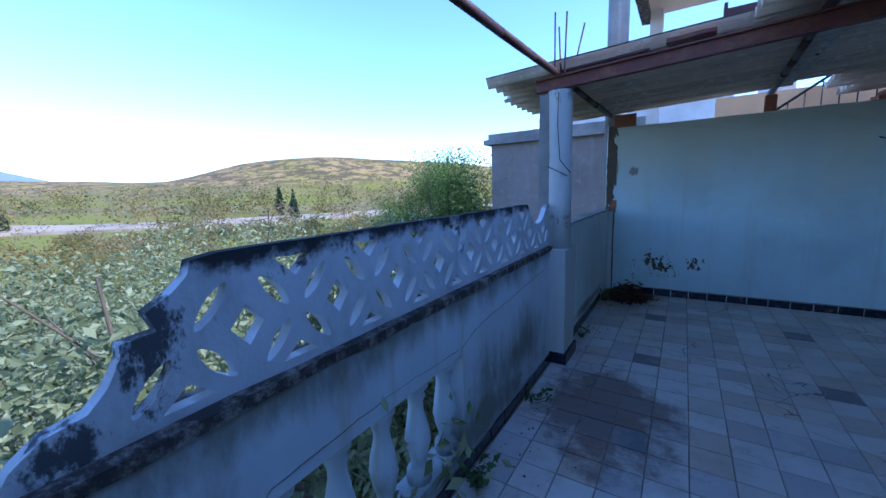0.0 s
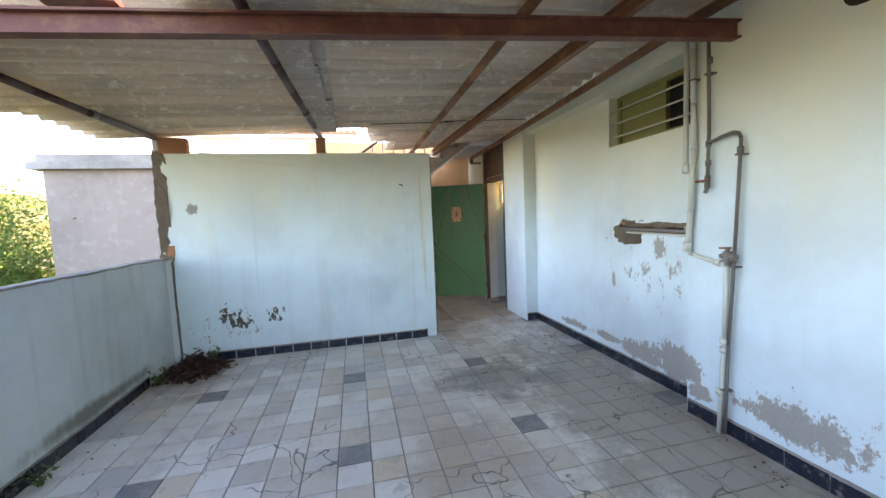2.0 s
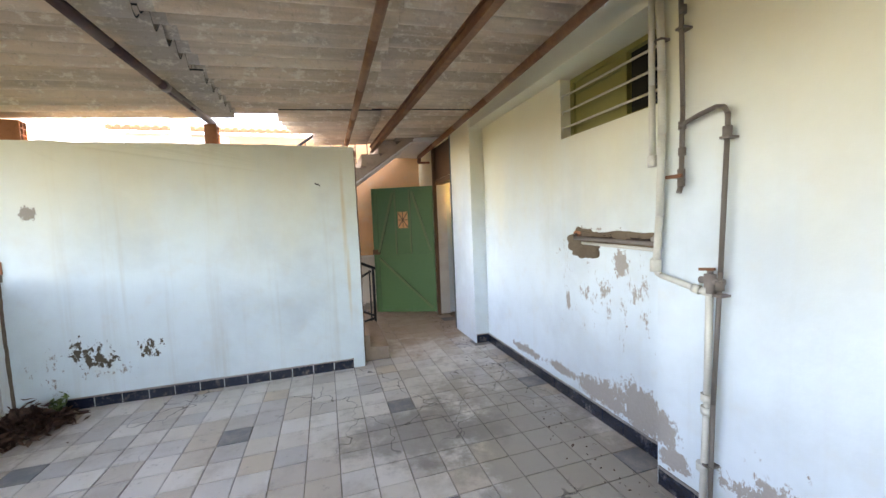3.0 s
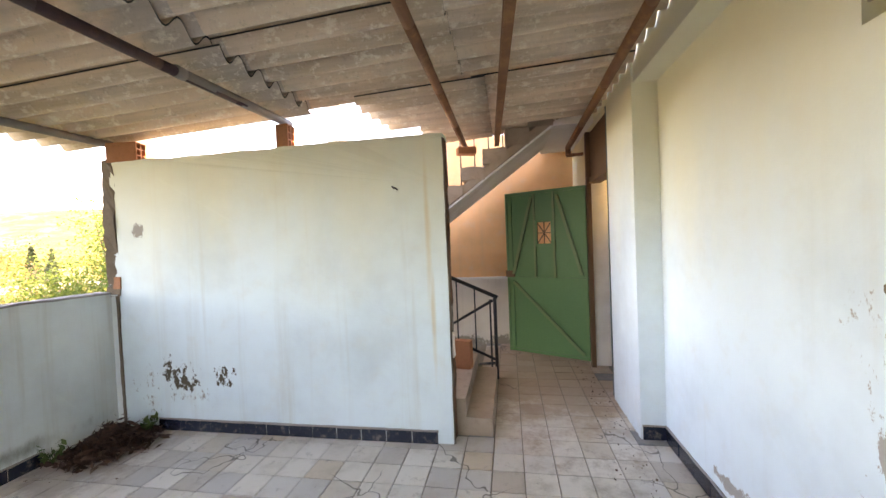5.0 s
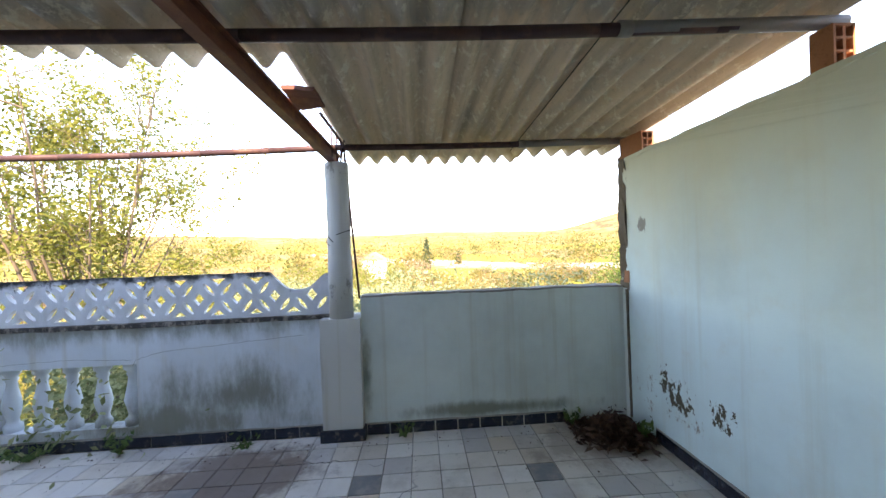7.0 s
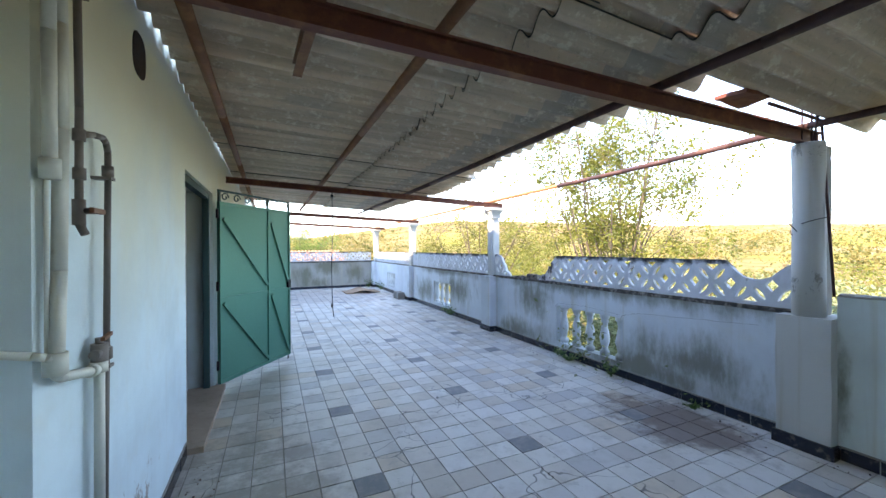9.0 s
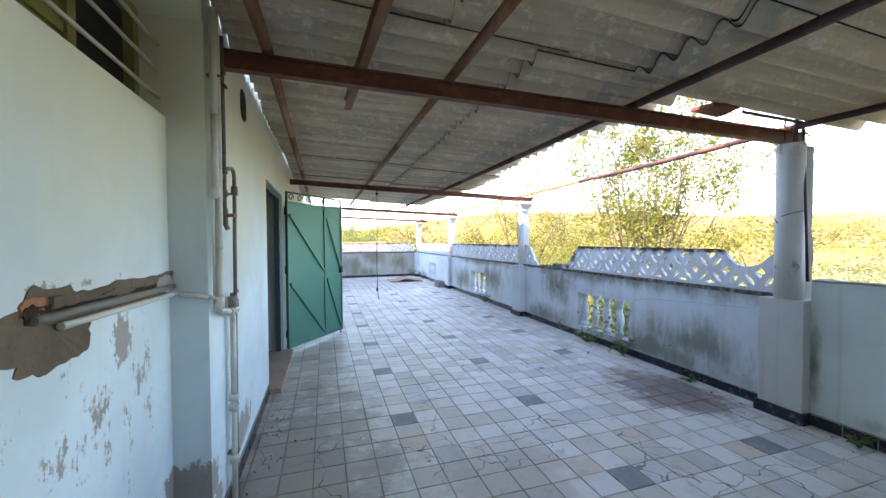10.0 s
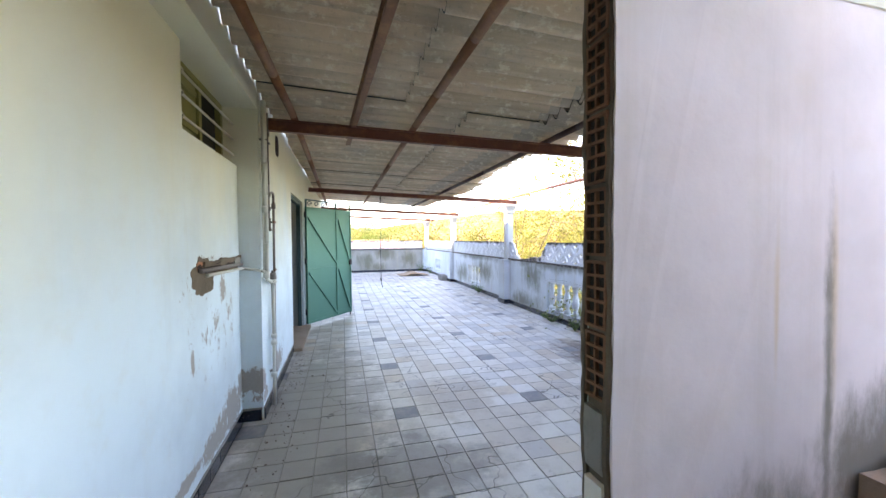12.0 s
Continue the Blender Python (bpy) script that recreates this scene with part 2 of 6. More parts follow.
def roof_material():
    m = Mat("fibre_cement", 0.95, 0.0, 0.15)
    rnd = m.n("ShaderNodeObjectInfo").outputs["Random"]
    c = m.mix(rnd, (0.72, 0.54, 0.40), (0.76, 0.61, 0.47))
    # moisture streaks at corrugation scale, strengthened to stand in for relief shading
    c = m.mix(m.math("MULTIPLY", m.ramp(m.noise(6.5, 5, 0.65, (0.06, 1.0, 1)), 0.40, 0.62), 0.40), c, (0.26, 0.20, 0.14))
    x = m.xyz()[0]
    # grey weathered band under the lap of the two rows of sheets
    lap = m.math("MULTIPLY", m.ramp(m.math("ADD", x, m.math("MULTIPLY", m.math("SUBTRACT", m.noise(5.5, 5, 0.6, (0.35, 1, 1), 8.0), 0.5), 0.55)), 0.44, 0.54), m.math("LESS_THAN", x, 0.785))
    c = m.mix(m.math("MULTIPLY", lap, 0.42), c, (0.30, 0.305, 0.30))
    c = m.mix(m.math("MULTIPLY", m.ramp(m.noise(2.0, 6, 0.65, (0.6, 1.2, 1), 2.0), 0.5, 0.75), 0.5), c, (0.30, 0.29, 0.27))
    c = m.mix(m.math("MULTIPLY", m.ramp(m.noise(14.0, 8, 0.75, (0.7, 1.1, 1), 4.0), 0.53, 0.62), 0.6), c, (0.86, 0.79, 0.66))
    c = m.mix(m.math("MULTIPLY", m.ramp(m.noise(26.0, 9, 0.8), 0.52, 0.72), 0.5), c, (0.24, 0.19, 0.14))
    m.color(c)
    return m.bump(m.noise(70.0, 6, 0.7), 0.5, 0.006).m


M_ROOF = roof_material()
# dirty cut edges, painted near black to draw the shadow gaps at the laps
M_SHEETEDGE = concrete("dark_lap_edge", (0.075, 0.065, 0.055), 0.6, 40.0)


def tile_material(name, island):
    """Worn cement tiles: each its own tint, with scuffs, dust, hairline cracks."""
    m = Mat(name, 0.5, 0.0, 0.5)
    m.xyz_cache = m.xyz()
    if island:
        rnd = m.n("ShaderNodeNewGeometry").outputs["Random Per Island"]
    else:
        rnd = m.n("ShaderNodeObjectInfo").outputs["Random"]
    ramp = m.n("ShaderNodeValToRGB")
    els = ramp.color_ramp.elements
    els[0].position, els[0].color = 0.0, (0.60, 0.55, 0.48, 1)
    els[1].position, els[1].color = 1.0, (0.60, 0.49, 0.37, 1)
    for at, col in ((0.22, (0.68, 0.64, 0.58)), (0.42, (0.53, 0.46, 0.38)), (0.60, (0.70, 0.66, 0.60)), (0.75, (0.58, 0.55, 0.51)), (0.88, (0.47, 0.44, 0.41))):
        els.new(at).color = (*col, 1)
    m.put(ramp.inputs[0], rnd)
    c = ramp.outputs[0]
    c = m.mix(m.math("MULTIPLY", m.ramp(m.noise(3.2, 7, 0.68), 0.46, 0.72), 0.5), c, (0.33, 0.275, 0.215))
    scuff = m.ramp(m.noise(9.0, 8, 0.75, (1, 1, 1), 7.0), 0.57, 0.66)
    c = m.mix(m.math("MULTIPLY", scuff, 0.5), c, (0.30, 0.26, 0.22))
    wob = m.math("MULTIPLY", m.math("SUBTRACT", m.noise(4.0, 7, 0.7, (1, 1, 1), 2.0), 0.5), 2.0)
    # red-brown dirt where the gutter drips beside the pillar, grey dust by the house, and a tea-coloured pool stain
    for (u, v, ru, rv), col, k in (((-0.55, 2.65, 0.55, 0.75), (0.12, 0.07, 0.055), 0.8), ((1.5, 3.4, 0.5, 0.5), (0.34, 0.24, 0.15), 0.45),
                                   ((2.80, 3.4, 0.80, 2.6), (0.31, 0.265, 0.215), 0.85), ((2.1, 4.4, 0.7, 0.45), (0.19, 0.17, 0.15), 0.65),
                                   ((-0.7, 5.3, 0.5, 0.6), (0.22, 0.15, 0.11), 0.6), ((2.6, 7.3, 1.6, 1.7), (0.36, 0.24, 0.16), 0.75), ((1.2, -7.5, 3.0, 2.2), (0.26, 0.19, 0.15), 0.5)):
        x = m.math("DIVIDE", m.math("SUBTRACT", m.xyz_cache[0], u), ru)
        y = m.math("DIVIDE", m.math("SUBTRACT", m.xyz_cache[1], v), rv)
        d = m.math("SUBTRACT", 1.0, m.math("SQRT", m.math("ADD", m.math("MULTIPLY", x, x), m.math("MULTIPLY", y, y))))
        c = m.mix(m.math("MULTIPLY", m.ramp(m.math("ADD", d, wob), 0.0, 0.55), k), c, col)
    vor = m.n("ShaderNodeTexVoronoi", feature="DISTANCE_TO_EDGE")
    warp = m.n("ShaderNodeVectorMath", operation="ADD")
    wn2 = m.n("ShaderNodeTexNoise")
    wn2.inputs["Scale"].default_value = 4.0
    m.put(wn2.inputs["Vector"], m.pos)
    sc = m.n("ShaderNodeVectorMath", operation="SCALE")
    m.put(sc.inputs[0], wn2.outputs["Color"])
    sc.inputs["Scale"].default_value = 0.35
    m.put(warp.inputs[0], m.pos)
    m.put(warp.inputs[1], sc.outputs[0])
    m.put(vor.inputs["Vector"], warp.outputs[0])
    vor.inputs["Scale"].default_value = 1.7
    crack = m.math("MULTIPLY", m.math("SUBTRACT", 1.0, m.ramp(vor.outputs["Distance"], 0.003, 0.009)), m.ramp(m.noise(0.9, 2, 0.5, (1, 1, 1), 11.0), 0.5, 0.56))
    c = m.mix(m.math("MULTIPLY", crack, 0.8), c, (0.09, 0.075, 0.06))
    m.color(c)
    m.rough(m.math("ADD", 0.26, m.math("MULTIPLY", m.noise(6.0, 5), 0.4)))
    return m.bump(m.math("SUBTRACT", m.noise(25.0, 6), m.math("MULTIPLY", crack, 2.0)), 0.25, 0.004).m


M_TILE = tile_material("cement_tile", False)
M_TILES = tile_material("cement_tiles", True)
_m = Mat("dark_grey_tile", 0.55)
M_DARKTILE = _m.color(_m.mix(_m.ramp(_m.noise(8.0, 7, 0.7), 0.4, 0.7), (0.18, 0.185, 0.19), (0.30, 0.275, 0.245))).bump(_m.noise(25.0, 5), 0.2, 0.004).m
_m = Mat("glazed_skirting", 0.22, 0.0, 0.5)
M_SKIRT = _m.color(_m.mix(_m.ramp(_m.noise(14.0, 6, 0.7), 0.52, 0.72), (0.012, 0.018, 0.032), (0.16, 0.15, 0.14))).bump(_m.noise(20.0, 4), 0.15, 0.004).m
_m = Mat("lattice_limewash", 0.95, 0.0, 0.1)
_z = _m.xyz()[2]
_top = _m.ramp(_m.math("ADD", _z, _m.math("MULTIPLY", _m.noise(6.0, 6, 0.7), 0.22)), 1.435, 1.495)
_c = _m.mix(_m.math("MULTIPLY", _m.ramp(_m.noise(5.0, 7, 0.7, (1, 1, 0.5)), 0.42, 0.72), 0.75), (0.66, 0.67, 0.69), (0.44, 0.44, 0.43))
_m.xyz_cache = _m.xyz()
_end = _m.blobs(_m.xyz_cache[1], ((0.40, 1.22, 0.16, 0.22), (0.28, 1.05, 0.10, 0.12), (2.95, 1.30, 0.22, 0.10), (0.95, 1.36, 0.25, 0.10), (1.75, 1.33, 0.06, 0.16)), _m.math("MULTIPLY", _m.math("SUBTRACT", _m.noise(11.0, 8, 0.75, (1, 1, 0.6), 3.0), 0.58), 5.0), 0.5)
_top = _m.math("MAXIMUM", _top, _m.math("MULTIPLY", _end, 0.9))
M_LATTICE = _m.color(_m.mix(_top, _c, (0.045, 0.045, 0.045))).bump(_m.noise(40.0, 6, 0.7), 0.6, 0.008).m
_m = Mat("lichen_coping", 0.97, 0.0, 0.1)
M_COPING = _m.color(_m.mix(_m.ramp(_m.noise(12.0, 7, 0.75), 0.46, 0.62), (0.075, 0.066, 0.060), (0.30, 0.265, 0.23))).bump(_m.noise(30.0, 7, 0.75), 0.9, 0.015).m


def leafy(name, a, b, island=True):
    m = Mat(name, 0.55, 0.0, 0.3)
    rnd = m.n("ShaderNodeNewGeometry").outputs["Random Per Island"]
    if not island:
        rnd = m.math("ADD", m.math("MULTIPLY", m.ramp(m.noise(0.09, 4, 0.6), 0.36, 0.64), 0.75), m.math("MULTIPLY", rnd, 0.25))
    m.color(m.mix(rnd, a, b))
    tr = m.n("ShaderNodeBsdfTranslucent")
    m.put(tr.inputs[0], m.mix(rnd, tuple(min(1, v * 1.4) for v in a), tuple(min(1, v * 1.4) for v in b)))
    mx = m.n("ShaderNodeMixShader")
    mx.inputs[0].default_value = 0.35
    m.t.links.new(m.b.outputs[0], mx.inputs[1])
    m.t.links.new(tr.outputs[0], mx.inputs[2])
    m.t.links.new(mx.outputs[0], m.t.nodes["Material Output"].inputs[0])
    return m.m


M_OLIVE = leafy("olive_leaf", (0.10, 0.125, 0.045), (0.38, 0.40, 0.22))
M_SPRING = leafy("spring_leaf", (0.11, 0.13, 0.025), (0.22, 0.21, 0.045))
M_FRESH = leafy("fresh_green_leaf", (0.06, 0.115, 0.022), (0.17, 0.23, 0.05))
M_WOODS = leafy("mixed_foliage", (0.07, 0.085, 0.022), (0.30, 0.215, 0.07), False)
M_PINE = leafy("pine_needles", (0.035, 0.055, 0.028), (0.07, 0.095, 0.045))
M_TWIGS = leafy("bare_twigs", (0.19, 0.13, 0.08), (0.28, 0.20, 0.12))
M_WEED = leafy("weed_leaf", (0.05, 0.10, 0.03), (0.11, 0.17, 0.05))
M_BARK = concrete("bark", (0.19, 0.145, 0.11), 0.6, 20.0)
M_DEADLEAF = leafy("dead_leaves", (0.06, 0.03, 0.022), (0.14, 0.075, 0.05))


def ground_material():
    m = Mat("meadow_scrub_haze", 0.95, 0.0, 0.1)
    x, y, z = m.xyz()
    big, mid = m.noise(0.012, 6, 0.6), m.noise(0.11, 7, 0.7)
    c = m.mix(m.ramp(mid, 0.38, 0.65), (0.13, 0.115, 0.04), (0.29, 0.20, 0.095))
    c = m.mix(m.ramp(big, 0.42, 0.6), c, (0.20, 0.19, 0.035))
    hill = m.ramp(z, 4.0, 16.0)
    scrub = m.ramp(m.noise(0.075, 9, 0.8, (1, 1, 1), 40.0), 0.45, 0.53)
    hc = m.mix(scrub, m.mix(m.ramp(m.noise(0.018, 5), 0.42, 0.58), (0.36, 0.23, 0.10), (0.30, 0.235, 0.06)), (0.12, 0.092, 0.045))
    c = m.mix(hill, c, hc)
    # aerial haze painted in: ground fades to blue with distance
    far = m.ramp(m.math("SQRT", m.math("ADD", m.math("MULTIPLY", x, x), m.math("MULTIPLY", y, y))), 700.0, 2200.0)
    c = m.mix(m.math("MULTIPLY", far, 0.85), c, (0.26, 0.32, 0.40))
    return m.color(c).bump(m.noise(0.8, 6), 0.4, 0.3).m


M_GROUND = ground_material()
_m = Mat("dirt_road", 0.95)
M_ROAD = _m.color(_m.mix(_m.ramp(_m.noise(0.25, 6), 0.35, 0.7), (0.42, 0.33, 0.23), (0.33, 0.25, 0.17))).m
_m = Mat("roof_tile_clay", 0.85)
M_CLAY = _m.color(_m.mix(_m.ramp(_m.noise(5.0, 6, 0.7), 0.35, 0.7), (0.48, 0.23, 0.12), (0.36, 0.20, 0.12))).bump(_m.noise(30.0, 5), 0.4, 0.01).m
_m = Mat("white_wash", 0.8)
M_WHITE = _m.color(_m.mix(_m.ramp(_m.noise(2.0, 6), 0.4, 0.7), (0.78, 0.77, 0.74), (0.66, 0.64, 0.60))).m
_m = Mat("cardboard", 0.9)
M_CARD = _m.color(_m.mix(_m.ramp(_m.noise(6.0, 6), 0.4, 0.7), (0.34, 0.23, 0.15), (0.26, 0.17, 0.11))).m
_g = Mat("window_glass", 0.08, 0.0, 0.5)
M_GLASS = _g.color((0.55, 0.60, 0.62)).m

_g = Mat("frosted_pane", 0.4, 0.0, 0.4)
_g.color((0.80, 0.72, 0.50))
_tr = _g.n("ShaderNodeBsdfTranslucent")
_tr.inputs[0].default_value = (0.85, 0.74, 0.48, 1)
_mx = _g.n("ShaderNodeMixShader")
_mx.inputs[0].default_value = 0.7
_g.t.links.new(_g.b.outputs[0], _mx.inputs[1])
_g.t.links.new(_tr.outputs[0], _mx.inputs[2])
_g.t.links.new(_mx.outputs[0], _g.t.nodes["Material Output"].inputs[0])
M_FROST = _g.m
M_BLUEDOOR = rusty("blue_green_inner_door_paint", (0.05, 0.15, 0.17), (0.06, 0.13, 0.14), 0.6, 0.45)

# ---- building helpers ----
BASE = {}


def box(bm, x0, x1, y0, y1, z0, z1):
    vs = [bm.verts.new((x, y, z)) for x in (x0, x1) for y in (y0, y1) for z in (z0, z1)]
    for f in ((0, 1, 3, 2), (4, 6, 7, 5), (0, 4, 5, 1), (2, 3, 7, 6), (0, 2, 6, 4), (1, 5, 7, 3)):
        bm.faces.new([vs[i] for i in f])
    return vs


def tube(bm, a, b, r, r2=None, seg=10, cap=True):
    a, b = Vector(a), Vector(b)
    r2 = r if r2 is None else r2
    q = (b - a).to_track_quat("Z", "Y")
    rings = []
    for p, rr in ((a, r), (b, r2)):
        rings.append([bm.verts.new(p + q @ Vector((rr * math.cos(2 * math.pi * i / seg), rr * math.sin(2 * math.pi * i / seg), 0))) for i in range(seg)])
    for i in range(seg):
        f = bm.faces.new((rings[0][i], rings[0][(i + 1) % seg], rings[1][(i + 1) % seg], rings[1][i]))
        f.smooth = True
    if cap:
        bm.faces.new(rings[0][::-1])
        bm.faces.new(rings[1])


def path_tube(bm, pts, r, seg=8):
    for a, b in zip(pts, pts[1:]):
        tube(bm, a, b, r, seg=seg)


def lathe(bm, c, profile, seg=14, sx=1.0, sy=1.0):
    rings = []
    for r, z in profile:
        rings.append([bm.verts.new((c[0] + sx * r * math.cos(2 * math.pi * i / seg), c[1] + sy * r * math.sin(2 * math.pi * i / seg), c[2] + z)) for i in range(seg)])
    for lo, hi in zip(rings, rings[1:]):
        for i in range(seg):
            f = bm.faces.new((lo[i], lo[(i + 1) % seg], hi[(i + 1) % seg], hi[i]))
            f.smooth = True
    bm.faces.new(rings[0][::-1])
    bm.faces.new(rings[-1])


def beam_box(bm, a, b, w, h):
    """A bar of section w x h from a to b, upright side h."""
    a, b = Vector(a), Vector(b)
    d = (b - a).normalized()
    side = d.cross(Vector((0, 0, 1))).normalized() if abs(d.z) < 0.95 else Vector((1, 0, 0))
    up = side.cross(d)
    vs = []
    for p in (a, b):
        for s, u in ((-1, -1), (1, -1), (1, 1), (-1, 1)):
            vs.append(bm.verts.new(p + side * s * w / 2 + up * u * h / 2))
    for f in ((3, 2, 1, 0), (4, 5, 6, 7), (0, 1, 5, 4), (1, 2, 6, 5), (2, 3, 7, 6), (3, 0, 4, 7)):
        bm.faces.new([vs[i] for i in f])


def rough_up(bm, size, amp, only=None):
    """Cut long edges and push the points about, for worn and hand-made masonry."""
    for _ in range(7):
        long = [e for e in bm.edges if e.calc_length() > size]
        if not long:
            break
        bmesh.ops.subdivide_edges(bm, edges=long, cuts=1)
    for v in bm.verts:
        if only is None or only(v.co):
            n = noise.noise_vector(v.co * 5.0) + noise.noise_vector(v.co * 17.0) * 0.5
            v.co += n * amp


def mesh_of(name, bm, material):
    bmesh.ops.recalc_face_normals(bm, faces=bm.faces)
    me = bpy.data.meshes.new(name)
    bm.to_mesh(me)
    bm.free()
    me.materials.append(material)
    return me


def thing(name, base, label, category, group="", kind=""):
    ob = new(name)
    ob.location = base
    ob.empty_display_size = 0.1
    BASE[ob] = Vector(base)
    return tagged(ob, label, category, group, kind)


def part(name, bm, material, parent, label=""):
    """Link a bmesh, given in world places, as one mesh under a thing or a part."""
    base = BASE[parent]
    bmesh.ops.translate(bm, verts=bm.verts, vec=-base)
    ob = new(name, mesh_of(name, bm, material))
    ob.parent = parent
    BASE[ob] = base
    return tagged(ob, label)


def solo(name, bm, material, label, category, group="", kind="", base=None):
    """A thing that is one mesh."""
    base = Vector(base or (0, 0, 0))
    bmesh.ops.translate(bm, verts=bm.verts, vec=-base)
    ob = new(name, mesh_of(name, bm, material))
    ob.location = base
    BASE[ob] = base
    return tagged(ob, label, category, group, kind)


def soup(name, verts, faces, material, parent=None, smooth=False):
    me = bpy.data.meshes.new(name)
    me.from_pydata([tuple(v) for v in verts], [], [tuple(f) for f in faces])
    me.materials.append(material)
    if smooth:
        me.polygons.foreach_set("use_smooth", [True] * len(me.polygons))
    ob = new(name, me)
    if parent:
        ob.parent = parent
    return ob


def fill_shape(name, outline, holes, thick):
    """A flat plate with holes, in the local x-z plane, thick along y; returns a mesh."""
    cu = bpy.data.curves.new(name, "CURVE")
    cu.dimensions, cu.fill_mode, cu.extrude = "2D", "BOTH", thick / 2
    for pts in (outline, *holes):
        sp = cu.splines.new("POLY")
        sp.points.add(len(pts) - 1)
        for p, (u, v) in zip(sp.points, pts):
            p.co = (u, v, 0, 1)
        sp.use_cyclic_u = True
    tmp = bpy.data.objects.new(name, cu)
    scene.collection.objects.link(tmp)
    dg = bpy.context.evaluated_depsgraph_get()
    me = bpy.data.meshes.new_from_object(tmp.evaluated_get(dg))
    bpy.data.objects.remove(tmp)
    me.transform(Matrix.Rotation(math.pi / 2, 4, "X"))
    return me

# ---- the large structure ----
WEST, EAST, NORTH, SOUTH = -1.10, 3.17, 5.80, -10.0
GROUND = -3.6

# floor slab and its screed joints; the tiles lie on it (end of the file)
bm = bmesh.new()
box(bm, -1.32, 3.40, -10.2, 9.3, -0.30, -0.008)
floor = solo("floor", bm, M_SCREED, "worn grey screed bed of the tiled terrace floor", "floor", kind="structure")

# railing wall along the west side: masonry in pieces round the baluster openings
BALUSTRADES = ((0.58, 1.69), (-3.90, -2.90), (-8.10, -7.20))
Z0, Z1, RAILTOP = 0.17, 0.68, 0.98
bm = bmesh.new()
cuts = [(-10.0, -8.10), (-7.20, -3.90), (-2.90, 0.58), (1.69, 3.25)]
for y0, y1 in cuts:
    box(bm, WEST - 0.14, WEST, y0, y1, -0.02, RAILTOP)
for y0, y1 in BALUSTRADES:
    box(bm, WEST - 0.14, WEST, y0, y1, -0.02, Z0)
    box(bm, WEST - 0.14, WEST, y0, y1, Z1, RAILTOP)
rough_up(bm, 0.35, 0.004)
rail_wall = solo("wall_west", bm, M_RAILWALL, "pale blue plastered railing wall with grey-green damp stains and peeling paint", "wall", kind="structure")
bm = bmesh.new()
box(bm, WEST - 0.16, WEST + 0.005, -10.0, 3.25, RAILTOP, RAILTOP + 0.035)
rough_up(bm, 0.07, 0.009)
part("coping", bm, M_COPING, rail_wall, "black lichened rough cement ledge")

for pts in ([(1.66, 0.665), (1.69, 0.72), (1.78, 0.745), (1.92, 0.775), (2.05, 0.785), (2.3, 0.80), (2.7, 0.83), (3.1, 0.86)], [(0.55, 0.66), (0.62, 0.72), (0.9, 0.735), (1.2, 0.74), (1.5, 0.725), (1.68, 0.715)]):
    bm = bmesh.new()
    fine = []
    for (ya, za), (yb, zb) in zip(pts, pts[1:]):
        for k in range(6):
            y, z = ya + (yb - ya) * k / 6, za + (zb - za) * k / 6
            fine.append((WEST + 0.001, y + 0.006 * noise.noise((y * 30, z * 30, 1)), z + 0.009 * noise.noise((y * 25, z * 25, 4))))
    path_tube(bm, fine, 0.0010, 5)
    part("crack", bm, M_DARKHOLE, rail_wall, "thin crack in the plaster")

# solid parapet between the pillar and the partition
bm = bmesh.new()
box(bm, -1.20, -1.06, 3.52, 5.82, -0.02, 1.155)
rough_up(bm, 0.12, 0.006, lambda p: p.z > 1.0)
parapet = solo("wall_northwest", bm, M_PARAPET, "grey-green plastered parapet with chipped uneven top edge", "wall", kind="structure")

bm = bmesh.new()
box(bm, -1.206, -1.054, 3.53, 5.785, 1.150, 1.166)
rough_up(bm, 0.045, 0.010)
part("coping", bm, M_CONCRETE, parapet, "thin rough cement top, chipped at its edges")
bm = bmesh.new()
box(bm, -1.12, -0.995, 5.790, 5.92, -0.02, 1.14)
rough_up(bm, 0.10, 0.006)
part("corner_fillet", bm, M_PARAPET, parapet, "lumpy plastered corner joint")

# partition of hollow bricks with plaster on both sides, its end left raw
P0, P1 = -1.02, 1.835
bm = bmesh.new()
box(bm, P0, P1, NORTH + 0.018, NORTH + 0.105, -0.02, 2.225)
partition = solo("wall_north", bm, M_CRUMBLE, "free-standing plastered hollow-brick partition with raw broken end", "wall", kind="structure")
bm = bmesh.new()
box(bm, P0, P1, NORTH, NORTH + 0.018, 0.0, 2.225)
rough_up(bm, 0.07, 0.005, lambda p: p.z > 2.15 or p.x > P1 - 0.05 or p.x < P0 + 0.06)
part("plaster_face", bm, M_PARTITION, partition, "pale aqua flaking limewash with dark mould spots")
bm = bmesh.new()
box(bm, P0, P1, NORTH + 0.105, NORTH + 0.122, 0.0, 2.225)
rough_up(bm, 0.07, 0.004, lambda p: p.z > 2.15 or p.x > P1 - 0.05)
part("plaster_back", bm, M_BACKPLASTER, partition, "white plaster tinted pink for light off the ochre wall, with brown runs")
bm = bmesh.new()
box(bm, P0 - 0.02, P1 + 0.01, NORTH - 0.003, NORTH + 0.126, 2.222, 2.25)
rough_up(bm, 0.05, 0.011)
part("top_mortar", bm, M_PARTITION, partition, "rough crumbling limewashed top")

